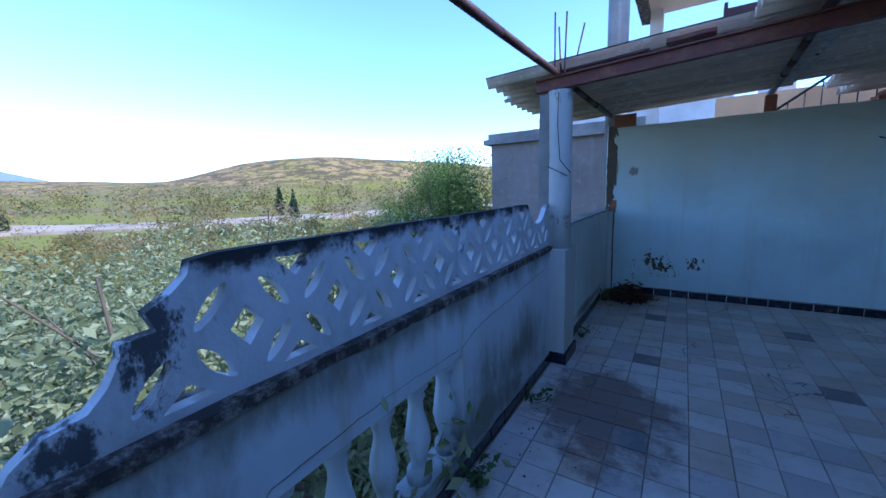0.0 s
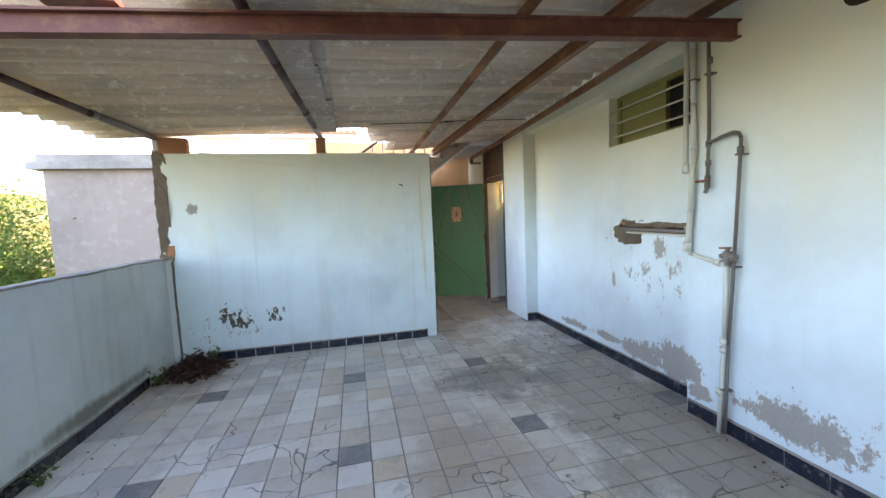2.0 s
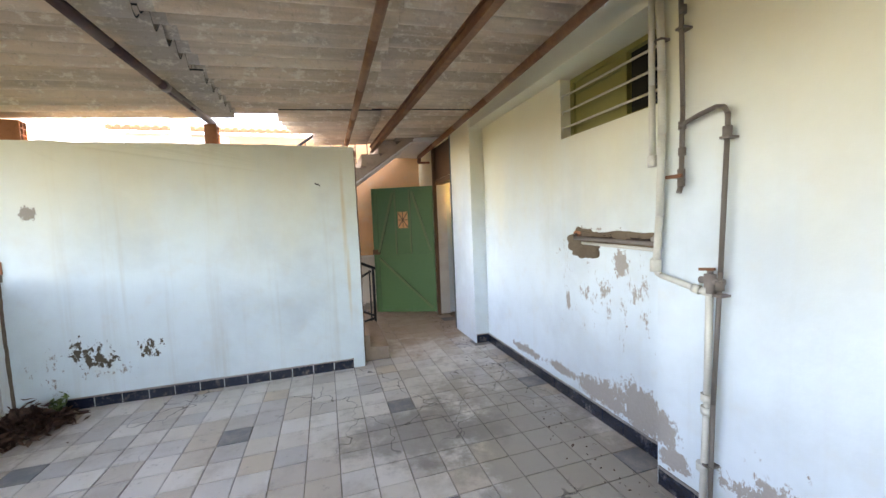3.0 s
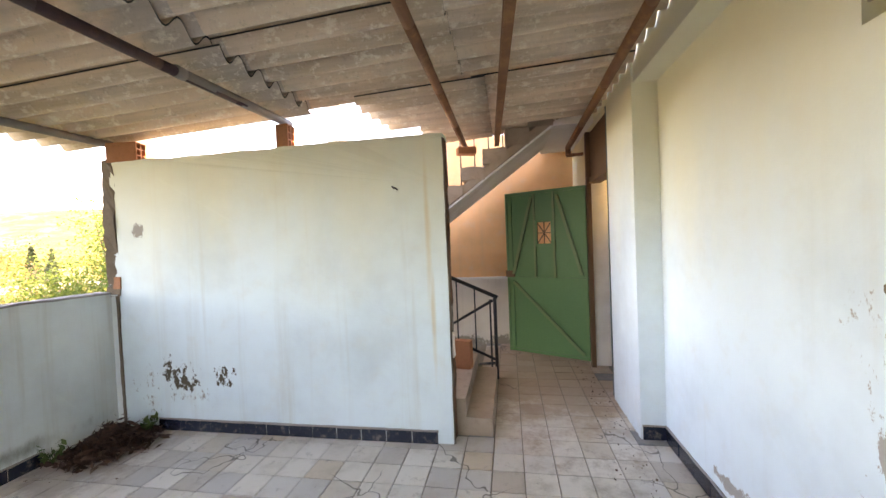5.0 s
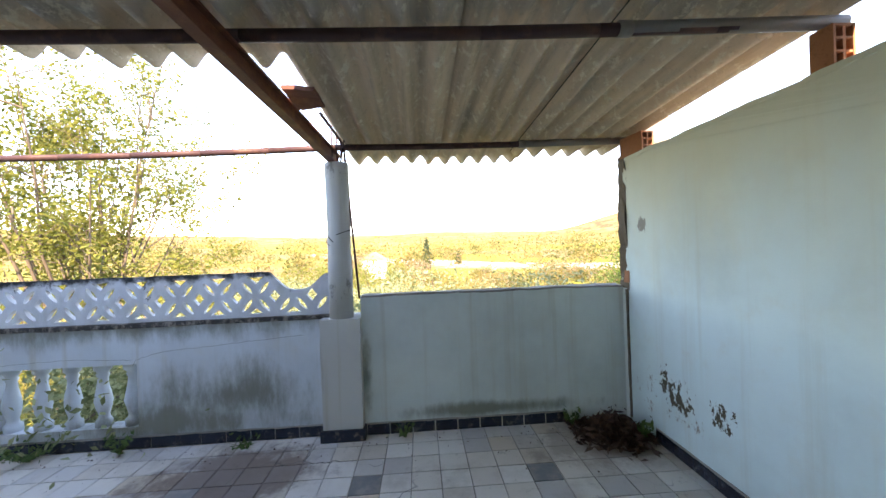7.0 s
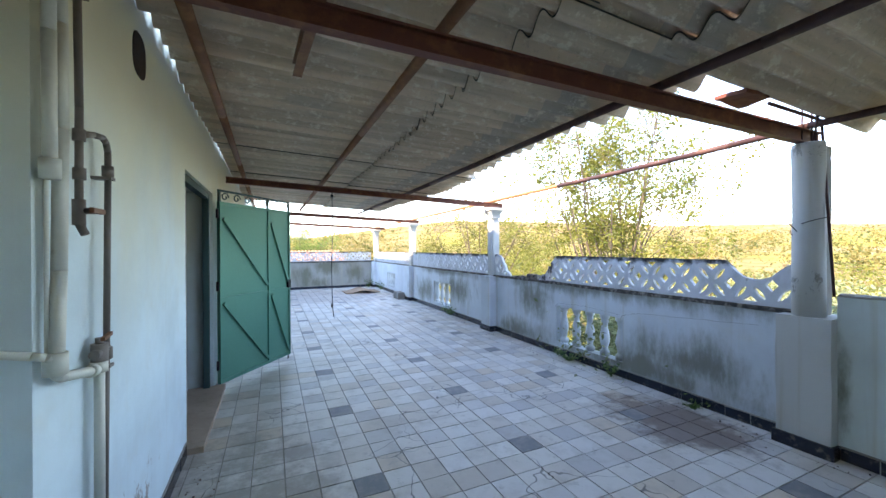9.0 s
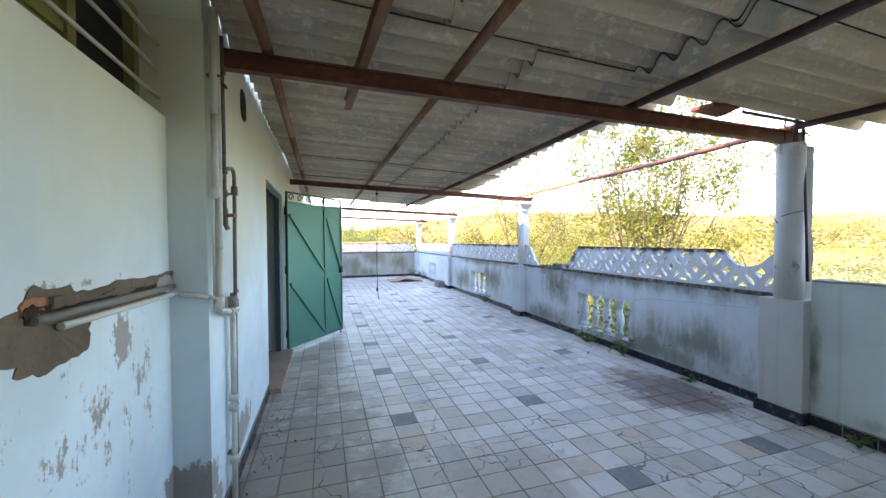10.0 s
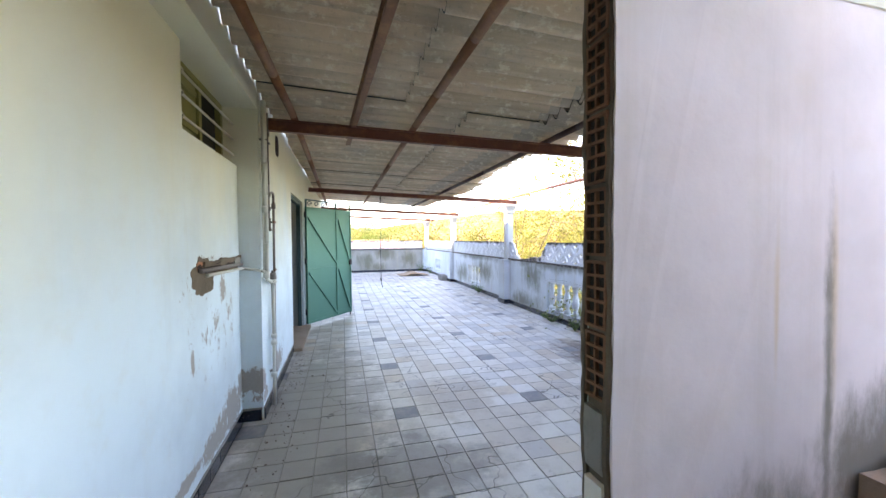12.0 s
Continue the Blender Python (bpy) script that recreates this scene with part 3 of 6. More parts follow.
# the raw end: hollow bricks stacked, three by two cells each, with fat mortar joints
def hollow_end(parent, x, y0, y1, z0, h):
    """The end face of a hollow brick: a grid of webs before a core painted dark for depth."""
    bm = bmesh.new()
    w, nz, ny = 0.008, 5, 2
    for i in range(nz + 1):
        z = z0 + i * (h - w) / nz
        box(bm, x - 0.006, x + 0.012, y0, y1, z, z + w)
    for j in range(ny + 1):
        y = y0 + j * (y1 - y0 - w) / ny
        for i in range(nz):
            za = z0 + i * (h - w) / nz + w
            box(bm, x - 0.006, x + 0.0117, y, y + w, za, za + (h - w) / nz - w)
    for v in bm.verts:
        v.co += noise.noise_vector(v.co * 23.0) * 0.0035
    part("hollow_brick_end", bm, M_DARKBRICK, parent, "broken terracotta hollow brick end")


for i in range(11):
    z0 = 0.03 + i * 0.20
    if z0 > 2.1:
        break
    if i in (3, 4):
        bm = bmesh.new()
        box(bm, P1 - 0.01, P1 + 0.012 + 0.006 * (i == 3), NORTH + 0.022, NORTH + 0.100, z0, z0 + 0.17)
        rough_up(bm, 0.03, 0.009)
        part("plaster_lump", bm, M_DADO if i == 3 else M_CONCRETE, partition, "lump of old plaster and mortar")
        continue
    # shallow core painted near black, for the shade inside the cells
    bm = bmesh.new()
    box(bm, P1 - 0.02, P1 + 0.0005, NORTH + 0.019, NORTH + 0.104, z0, z0 + 0.186)
    part("painted_hole_dark", bm, M_DARKHOLE, partition)
    hollow_end(partition, P1, NORTH + 0.018, NORTH + 0.105, z0, 0.187)
for y in (NORTH + 0.004, NORTH + 0.102):
    bm = bmesh.new()
    box(bm, P1 - 0.012, P1 + 0.010, y, y + 0.014, 0.0, 2.22)
    rough_up(bm, 0.03, 0.010)
    part("mortar_edge", bm, M_CRUMBLE, partition, "ragged cement edge")

# raw left edge of the partition where the old pillar's plaster has broken away
bm = bmesh.new()
box(bm, P0 - 0.075, P0 + 0.045, NORTH - 0.006, NORTH + 0.10, 1.13, 2.26)
rough_up(bm, 0.03, 0.020)
part("broken_edge", bm, M_CRUMBLE, partition, "crumbled edge of brick and mortar")

bm = bmesh.new()
box(bm, P0 - 0.01, P0 + 0.055, NORTH - 0.012, NORTH + 0.03, 1.19, 1.29)
rough_up(bm, 0.025, 0.012)
part("brick_stub", bm, M_BRICK, partition, "red brick showing in the broken edge")
bm = bmesh.new()
box(bm, -1.003, -0.985, NORTH - 0.016, NORTH + 0.01, 0.03, 1.13)
rough_up(bm, 0.03, 0.008)
part("corner_crack", bm, M_CRUMBLE, partition, "brown crack down the corner")

# house: wall in three planes with a window recess and two doorways
HTOP = 2.86
RETURN = 3.43                        # south end of the window recess
bm = bmesh.new()
box(bm, EAST, EAST + 0.26, -10.0, 0.12, -0.02, HTOP)
box(bm, EAST, EAST + 0.26, 0.12, 1.50, 2.10, HTOP)
box(bm, EAST, EAST + 0.26, 1.50, RETURN, -0.02, HTOP)
box(bm, 3.33, 3.52, RETURN, 6.00, -0.02, 2.07)
box(bm, 3.33, 3.52, 4.48, 6.00, 2.07, 2.53)
box(bm, EAST + 0.004, 3.52, RETURN, 6.00, 2.53, HTOP)
box(bm, 3.16, 3.52, 6.00, 6.68, -0.02, HTOP)
box(bm, 3.16, 3.52, 6.68, 7.62, 2.62, HTOP)
box(bm, 3.16, 3.52, 7.62, 9.4, -0.02, HTOP)
house_wall = solo("wall_east", bm, M_HOUSE, "pale aqua and cream house wall with peeling limewash at its foot", "wall", kind="structure")
bm = bmesh.new()
box(bm, 3.16, 9.0, -10.0, 6.30, HTOP, HTOP + 0.14)
# only a narrow strip here: unseen gap added so sun reaches the inner door's panes
box(bm, 3.16, 3.54, 6.30, 9.4, HTOP, HTOP + 0.14)
solo("roof_slab", bm, M_CONCRETE, "flat concrete roof slab of the house", "roof", kind="structure")
# unseen block added on the house, sized to keep sun off the terrace
bm = bmesh.new()
box(bm, 4.60, 9.0, -10.0, 5.0, HTOP + 0.14, 5.9)
solo("sun_block", bm, M_HOUSE, "plain plastered block added out of view on the house to block the sun", "wall", kind="structure")
# black walls, one an added cross wall, so the rooms read as unlit
bm = bmesh.new()
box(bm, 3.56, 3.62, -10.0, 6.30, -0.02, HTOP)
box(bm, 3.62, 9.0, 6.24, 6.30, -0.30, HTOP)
solo("wall_inner", bm, M_DARK, "walls painted black to stand for the unlit rooms behind the doors", "wall", kind="structure")
bm = bmesh.new()
box(bm, 3.40, 3.56, -10.0, 9.4, -0.30, -0.004)
solo("floor_inner", bm, M_SCREED, "screed floor inside the house doors", "floor", kind="structure")

# far wall at the south end
bm = bmesh.new()
box(bm, -1.24, 3.20, SOUTH - 0.16, SOUTH, -0.02, 0.98)
rough_up(bm, 0.4, 0.004)
far_wall = solo("wall_south", bm, M_FARWALL, "water-stained plastered end wall of the terrace, its paint darkened for shade", "wall", kind="structure")
bm = bmesh.new()
box(bm, -1.25, 3.22, SOUTH - 0.19, SOUTH + 0.03, 0.98, 1.03)
rough_up(bm, 0.08, 0.007)
part("coping", bm, M_COPING, far_wall, "lichened cement ledge")
# ground storey below the terrace
bm = bmesh.new()
box(bm, -1.28, 9.0, -10.14, 9.3, GROUND - 0.3, -0.31)
solo("wall_ground_storey", bm, M_GREYWALL, "plain rendered ground storey under the terrace", "wall", kind="structure")


# ---- pillars and lattice ----
def pillar(y, kind):
    ped_top = 0.99
    p = thing("pillar", (-1.14, y, 0), "white limewashed concrete pillar on a square plastered pedestal" if kind else "bare round concrete pillar with flaking whitewash on a square pedestal", "pillar", "pillars along the terrace railing")
    bm = bmesh.new()
    box(bm, -1.30, -0.975, y - 0.16, y + 0.16, 0.0, ped_top)
    rough_up(bm, 0.16, 0.005)
    part("pedestal", bm, M_RAILWALL if kind else M_COLUMN, p, "stained plastered pedestal")
    bm = bmesh.new()
    box(bm, -1.315, -0.955, y - 0.18, y + 0.18, 0.0, 0.095)
    part("plinth", bm, M_SKIRT, p, "blue-black glazed plinth tiles")
    bm = bmesh.new()
    if kind:
        box(bm, -1.235, -1.065, y - 0.085, y + 0.085, ped_top, 2.05)
        bmesh.ops.bevel(bm, geom=list(bm.edges), offset=0.02, segments=2, affect="EDGES")
        part("shaft", bm, M_COLUMN, p)
        bm = bmesh.new()
        for r, z0, z1 in ((0.10, 2.05, 2.08), (0.088, 2.08, 2.12), (0.105, 2.12, 2.15), (0.125, 2.15, 2.19), (0.155, 2.19, 2.24)):
            box(bm, -1.15 - r, -1.15 + r, y - r, y + r, z0, z1)
        rough_up(bm, 0.08, 0.006)
        part("capital", bm, M_COLUMN, p, "stepped moulded capital")
    else:
        lathe(bm, (-1.075, y, 0), ((0.098, ped_top - 0.01), (0.096, 1.4), (0.094, 1.8), (0.098, 2.24), (0.094, 2.275)), 22)
        for v in bm.verts:
            v.co += noise.noise_vector(v.co * 9.0) * 0.003
        part("shaft", bm, M_COLUMN, p, "flaking limewashed round shaft")
        bm = bmesh.new()
        box(bm, -1.235, -1.12, y - 0.06, y + 0.07, ped_top, 2.25)
        rough_up(bm, 0.06, 0.012)
        part("mortar_strip", bm, M_CONCRETE, p, "rough strip of spilled cement")
        for dx, dy, lx, ly, h in ((-0.05, 0.0, 0.0, 0.0, 0.62), (0.03, -0.03, 0.015, 0.02, 0.60), (0.0, 0.04, -0.03, 0.0, 0.52), (0.04, 0.03, 0.10, 0.14, 0.55)):
            bm = bmesh.new()
            tube(bm, (-1.075 + dx, y + dy, 2.20), (-1.075 + dx + lx, y + dy + ly, 2.26 + h), 0.007, seg=6)
            part("rebar", bm, M_PIPE_DARK, p, "bare rusty reinforcing bar")
        bm = bmesh.new()
        ring = [(-1.075 + 0.103 * math.cos(a), y + 0.103 * math.sin(a), 1.62 + 0.10 * math.sin(a * 0.5 + 0.6)) for a in [i * 0.4 for i in range(15)]]
        path_tube(bm, ring, 0.0035, 5)
        part("tie_wire", bm, M_IRON, p)
        bm = bmesh.new()
        path_tube(bm, [(-1.075, y - 0.07, 2.27), (-1.05, y - 0.15, 2.22), (-1.05, y - 0.17, 2.0), (-1.04, y - 0.13, 1.72), (-0.98, y - 0.03, 1.62)], 0.0035, 5)
        part("wire", bm, M_IRON, p)
    return p


for y, kind in ((3.36, 0), (-1.17, 1), (-5.60, 1), (-9.86, 1)):
    pillar(y, kind)


def inside(p, poly, margin):
    for du, dv in ((margin, 0), (-margin, 0), (0, margin), (0, -margin)):
        x, y, hit = p[0] + du, p[1] + dv, False
        for (x0, y0), (x1, y1) in zip(poly, poly[1:] + poly[:1]):
            if (y0 > y) != (y1 > y) and x < (x1 - x0) * (y - y0) / (y1 - y0) + x0:
                hit = not hit
        if not hit:
            return False
    return True


def lattice(outline, u0, u1, label, parent=rail_wall):
    """A pierced claustra panel; outline in (along, up)."""
    pitch, phase, holes = 0.309, 0.167, []

    def petal(u, v, lean, long, wide):
        pts = []
        for i in range(14):
            a = 2 * math.pi * i / 14
            s, t = long * math.cos(a), wide * math.sin(a) * (1 - 0.25 * abs(math.cos(a)))
            pts.append((u + s * math.cos(lean) - t * math.sin(lean), v + s * math.sin(lean) + t * math.cos(lean)))
        return pts

    k = int(math.floor(u0 / pitch)) - 1
    while k * pitch < u1 + pitch:
        c = phase + k * pitch
        holes.append([(c - 0.066, 0.338), (c - 0.01, 0.332), (c + 0.066, 0.338), (c + 0.004, 0.274)])
        holes.append([(c - 0.060, 0.028), (c + 0.060, 0.028), (c, 0.078)])
        m = c + pitch / 2
        holes.append([(m - 0.046, 0.172), (m, 0.116), (m + 0.046, 0.172), (m, 0.228)])
        for du, v, lean in ((-0.085, 0.246, 0.88), (0.085, 0.246, -0.88), (-0.085, 0.100, -0.88), (0.085, 0.100, 0.88)):
            holes.append(petal(m + du, v, lean, 0.066, 0.021))
        k += 1
    keep = [h for h in holes if all(inside(p, outline, 0.012) for p in h)]
    me = fill_shape("lattice", outline, keep, 0.040)
    me.materials.append(M_LATTICE)
    ob = new("lattice_panel", me)
    ob.parent = parent
    return tagged(ob, label)


def ragged(u0, u1, top, step=0.09):
    """A worn top edge from u0 to u1."""
    n = max(2, int(abs(u1 - u0) / step))
    return [(u0 + (u1 - u0) * i / n, top + 0.007 * noise.noise((u0 + i * 0.7, 3.1, 0.0))) for i in range(n + 1)]


LBASE = RAILTOP + 0.035
panel = [(0.16, 0.0), (3.27, 0.0), (3.27, 0.35), (3.21, 0.345), (3.16, 0.30), (3.10, 0.245), (3.04, 0.222), (2.97, 0.215), (2.90, 0.232), (2.85, 0.27), (2.80, 0.325)]
panel += ragged(2.75, 0.58, 0.375) + [(0.515, 0.365), (0.505, 0.332), (0.47, 0.30), (0.415, 0.268), (0.432, 0.222), (0.365, 0.216), (0.362, 0.186), (0.335, 0.135), (0.30, 0.098), (0.235, 0.085), (0.19, 0.050)]
ob = lattice(panel, 0.1, 3.3, "whitewashed pierced concrete lattice with broken ends and blackened top")
ob.matrix_world = Matrix.Translation((-1.155, 0, LBASE)) @ Matrix.Rotation(math.pi / 2, 4, "Z")
stub = [(-1.10, 0.0), (-0.62, 0.0), (-0.66, 0.07), (-0.74, 0.10), (-0.78, 0.19), (-0.84, 0.24), (-0.88, 0.32), (-0.97, 0.36), (-1.10, 0.375)]
ob = lattice(stub, -1.1, -0.6, "broken stub of whitewashed pierced concrete lattice")
ob.matrix_world = Matrix.Translation((-1.155, 0, LBASE)) @ Matrix.Rotation(math.pi / 2, 4, "Z")
for a, b in ((-5.5, -1.26), (-9.76, -5.70)):
    ob = lattice([(a, 0.0), (b, 0.0)] + ragged(b, a, 0.375), a, b, "whitewashed pierced concrete lattice between two pillars")
    ob.matrix_world = Matrix.Translation((-1.155, 0, LBASE)) @ Matrix.Rotation(math.pi / 2, 4, "Z")
ob = lattice([(-0.98, 0.0), (3.1, 0.0)] + ragged(3.1, -0.98, 0.36), -1.0, 3.1, "grimy whitewashed pierced concrete lattice on the end wall", far_wall)
ob.matrix_world = Matrix.Translation((0, SOUTH - 0.09, LBASE + 0.01))
for y in (-0.45, -0.28, -0.13, 0.02):
    bm = bmesh.new()
    box(bm, -1.235, -1.165, y - 0.06, y + 0.05, LBASE - 0.02, LBASE + 0.05 + 0.03 * math.sin(y * 31))
    rough_up(bm, 0.04, 0.014)
    solo("lattice_fragment", bm, M_COPING, "blackened stump of broken concrete lattice on the ledge", "rubble", "stumps of broken lattice", base=(-1.2, y, LBASE - 0.02))

PROFILE = ((0.050, 0.0), (0.050, 0.045), (0.036, 0.06), (0.030, 0.085), (0.044, 0.14), (0.052, 0.19), (0.046, 0.24), (0.031, 0.32), (0.029, 0.36), (0.038, 0.385), (0.030, 0.40), (0.050, 0.425), (0.050, 0.46))
for y0, y1 in BALUSTRADES:
    n = 5 if y0 > 0 else 4
    for i in range(n):
        y = y0 + (y1 - y0) * (i + 0.35) / (n - 0.3)
        bm = bmesh.new()
        lathe(bm, (-1.17, y, Z0), [(r * 1.2, z * (Z1 - Z0) / 0.46) for r, z in PROFILE], 12, 1.0, 1.0)
        for v in bm.verts:
            v.co += noise.noise_vector(v.co * 14.0) * 0.006
        solo("baluster", bm, M_RAILWALL, "flaking whitewashed vase-shaped concrete baluster in the railing wall", "baluster", "balusters in the railing wall", base=(-1.17, y, Z0))

# ---- roof of fibre-cement sheets on steel ----
roof = thing("roof", (0, 0, 2.5), "lean-to roof of old grey corrugated fibre-cement sheets on rusty steel", "roof", kind="structure")
SLOPE = 0.042


def rz(x):
    return 2.572 + SLOPE * (x - 1.0)


def sheet(x0, x1, y0, y1, lift=0.0, bite=0.0, name="roof_sheet", tilt=0.0):
    """One corrugated sheet, ridges along x, with a ragged lower end."""
    pitch, amp, th = 0.177, 0.041, 0.011
    nx, ny = max(4, int((x1 - x0) / 0.22)), max(8, int((y1 - y0) / pitch * 10))
    bm = bmesh.new()
    grid = []
    for side in (0, 1):
        rows = []
        for i in range(nx + 1):
            row = []
            for j in range(ny + 1):
                y = y0 + (y1 - y0) * j / ny
                e = x0 + bite * (0.5 + 0.5 * noise.noise((y * 3.0, x0 * 5.0, 1.0))) + 0.012 * noise.noise((y * 14.0, x0, 2.0))
                x = e + (x1 - e) * i / nx
                z = rz(x) + lift + tilt * (y - y0) + amp * math.cos(2 * math.pi * y / pitch) + 0.004 * noise.noise((x * 1.5, y * 1.5, 5.0)) + th * side
                row.append(bm.verts.new((x, y, z)))
            rows.append(row)
        grid.append(rows)
    lo, hi = grid
    for i in range(nx):
        for j in range(ny):
            for g, flip in ((lo, 1), (hi, 0)):
                q = (g[i][j], g[i + 1][j], g[i + 1][j + 1], g[i][j + 1])
                f = bm.faces.new(q[::-1] if flip else q)
                f.smooth = True
    for i in range(nx):
        bm.faces.new((lo[i][0], lo[i + 1][0], hi[i + 1][0], hi[i][0])).material_index = 1
        bm.faces.new((lo[i][ny], hi[i][ny], hi[i + 1][ny], lo[i + 1][ny])).material_index = 1
    for j in range(ny):
        bm.faces.new((lo[0][j], hi[0][j], hi[0][j + 1], lo[0][j + 1]))
        bm.faces.new((lo[nx][j], lo[nx][j + 1], hi[nx][j + 1], hi[nx][j])).material_index = 1
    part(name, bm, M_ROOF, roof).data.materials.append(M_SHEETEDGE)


# north-west bay, sheets out over the parapet; upper sheets lap over them
for k, (y0, y1) in enumerate(((3.38, 4.26), (4.13, 5.09), (4.98, 5.95))):
    sheet((-1.76, -1.90, -1.62)[k], (0.70, 0.72, 0.77)[k], y0, y1, 0.024 * (k == 1))
    sheet(0.50, 2.0, y0, y1, 0.040 + 0.024 * (k == 1))
    sheet(1.80, 3.165, y0, y1, 0.064 + 0.024 * (k == 1))
sheet(1.08, 2.15, 5.88, 6.72, 0.012, 0.14)
sheet(1.38, 2.15, 6.64, 7.34, 0.016, 0.12)
sheet(2.05, 3.155, 5.88, 6.72, 0.022)
sheet(2.05, 3.155, 6.64, 7.34, 0.026)
# south part, west ends uneven along the purlin
ends = (0.12, 0.15, 0.14, 0.02, -0.10, -0.22, -0.12, -0.16, -0.05, -0.1)
y = 3.46
for k, e in enumerate(ends):
    y1 = y
    y0 = y - 0.86
    sheet(e, 1.42, y0 - 0.06, y1 + 0.05, 0.014 * (k % 2), 0.10 if k in (1, 2, 3) else 0.03)
    sheet(1.20, 3.165 - 0.02 * (k % 3 == 1), y0 - 0.06, y1 + 0.05, 0.030 + 0.014 * (k % 2))
    y = y0
bm = bmesh.new()
box(bm, -0.34, -0.06, 3.28, 3.46, 2.462, 2.485)
rough_up(bm, 0.08, 0.012)
part("board", bm, M_BEAM, roof, "loose red-painted board")


def i_beam(name, a, b, w, h, mat, label):
    bm = bmesh.new()
    a, b = Vector(a), Vector(b)
    up = Vector((0, 0, 1))
    beam_box(bm, a + up * (h / 2 - 0.006), b + up * (h / 2 - 0.006), w, 0.012)
    beam_box(bm, a - up * (h / 2 - 0.006), b - up * (h / 2 - 0.006), w, 0.012)
    beam_box(bm, a, b, 0.010, h - 0.024)
    part(name, bm, mat, roof, label)


i_beam("beam", (-1.27, 3.34, 2.330), (3.24, 3.12, 2.500), 0.06, 0.105, M_BEAM, "red-oxide painted steel channel on the pillar")
for y, z0, z1, x1 in ((-1.17, 2.29, 2.47, 3.25), (-5.60, 2.28, 2.45, 3.2), (-9.3, 2.26, 2.43, 3.2)):
    i_beam("beam", (-1.35, y, z0), (x1, y, z1), 0.055, 0.085, M_BEAM, "rusty steel beam from pillar to house")


def purlin(a, b, r, mat, label):
    bm = bmesh.new()
    n = 5
    a, b = Vector(a), Vector(b)
    pts = [a.lerp(b, i / n) + Vector((0, 0, -0.012 * math.sin(math.pi * i / n))) for i in range(n + 1)]
    path_tube(bm, pts, r, 12)
    part("purlin", bm, mat, roof, label)


purlin((0.585, 5.86, 2.46), (0.46, 3.3, 2.475), 0.028, M_PIPE_DARK, "dark red steel pipe")
purlin((0.46, 3.3, 2.475), (0.40, -5.9, 2.485), 0.028, M_PIPE_DARK, "dark red steel pipe")
purlin((-1.09, 5.84, 2.43), (-1.11, 3.36, 2.42), 0.027, M_PIPE_DARK, "dark steel pipe over the parapet")
purlin((-1.11, 3.36, 2.42), (-1.12, 0.6, 2.385), 0.027, M_PIPE_DARK, "dark steel pipe between pillars")
purlin((-1.12, 0.6, 2.385), (-1.13, -9.9, 2.33), 0.027, M_PIPE_ORANGE, "orange rusted steel pipe between pillars")
for xa, ya, za, xb, yb, zb in ((0.585, 5.92, 2.46, 0.54, 4.95, 2.458), (-1.09, 5.90, 2.43, -1.097, 4.95, 2.418)):
    bm = bmesh.new()
    tube(bm, (xa, ya, za), (xb, yb, zb), 0.031, seg=12)
    tube(bm, (xb, yb - 0.03, zb), (xb, yb + 0.03, zb), 0.034, seg=12)
    part("pipe_end", bm, M_GALVLIGHT, roof, "grey galvanised pipe end with a socket")
purlin((1.84, 7.30, 2.51), (1.85, 3.3, 2.535), 0.030, M_PIPE_RUST, "rust-brown steel pipe")
purlin((1.85, 3.3, 2.535), (1.92, -5.9, 2.535), 0.030, M_PIPE_RUST, "rust-brown steel pipe")
purlin((3.00, 7.75, 2.50), (2.93, 3.2, 2.575), 0.032, M_PIPE_RUST, "rust-brown steel pipe along the house")
purlin((2.93, 3.2, 2.575), (3.0, -5.9, 2.58), 0.032, M_PIPE_RUST, "rust-brown steel pipe along the house")
i_beam("short_beam", (2.19, 7.22, 2.50), (2.45, 2.42, 2.565), 0.05, 0.085, M_PIPE_RUST, "rusty steel joist with a free end")
# short return of the house-side pipe by the green door
bm = bmesh.new()
beam_box(bm, (2.98, 7.75, 2.41), (3.20, 7.72, 2.41), 0.04, 0.03)
tube(bm, (3.0, 7.75, 2.41), (3.0, 7.75, 2.49), 0.03)
part("bracket", bm, M_PIPE_RUST, roof)

# slanting conduit strips and wires tied to the pillar head
bm = bmesh.new()
tube(bm, (-1.10, 3.42, 2.44), (-0.45, 3.40, 2.47), 0.012, seg=6)
tube(bm, (-1.12, 3.42, 2.40), (-1.02, 3.52, 1.15), 0.010, seg=6)
part("iron_rod", bm, M_PIPE_DARK, roof, "loose iron rods at the pillar head")
bm = bmesh.new()
tube(bm, (-1.11, 5.86, 1.14), (-1.10, 5.86, 2.30), 0.014, seg=8)
tube(bm, (-1.11, 5.86, 1.24), (-1.05, 5.78, 1.21), 0.010, seg=6)
solo("thin_pipe", bm, M_WHITEPIPE, "thin white-painted pipe standing in the corner of the parapet", "pipe", base=(-1.11, 5.86, 1.14))


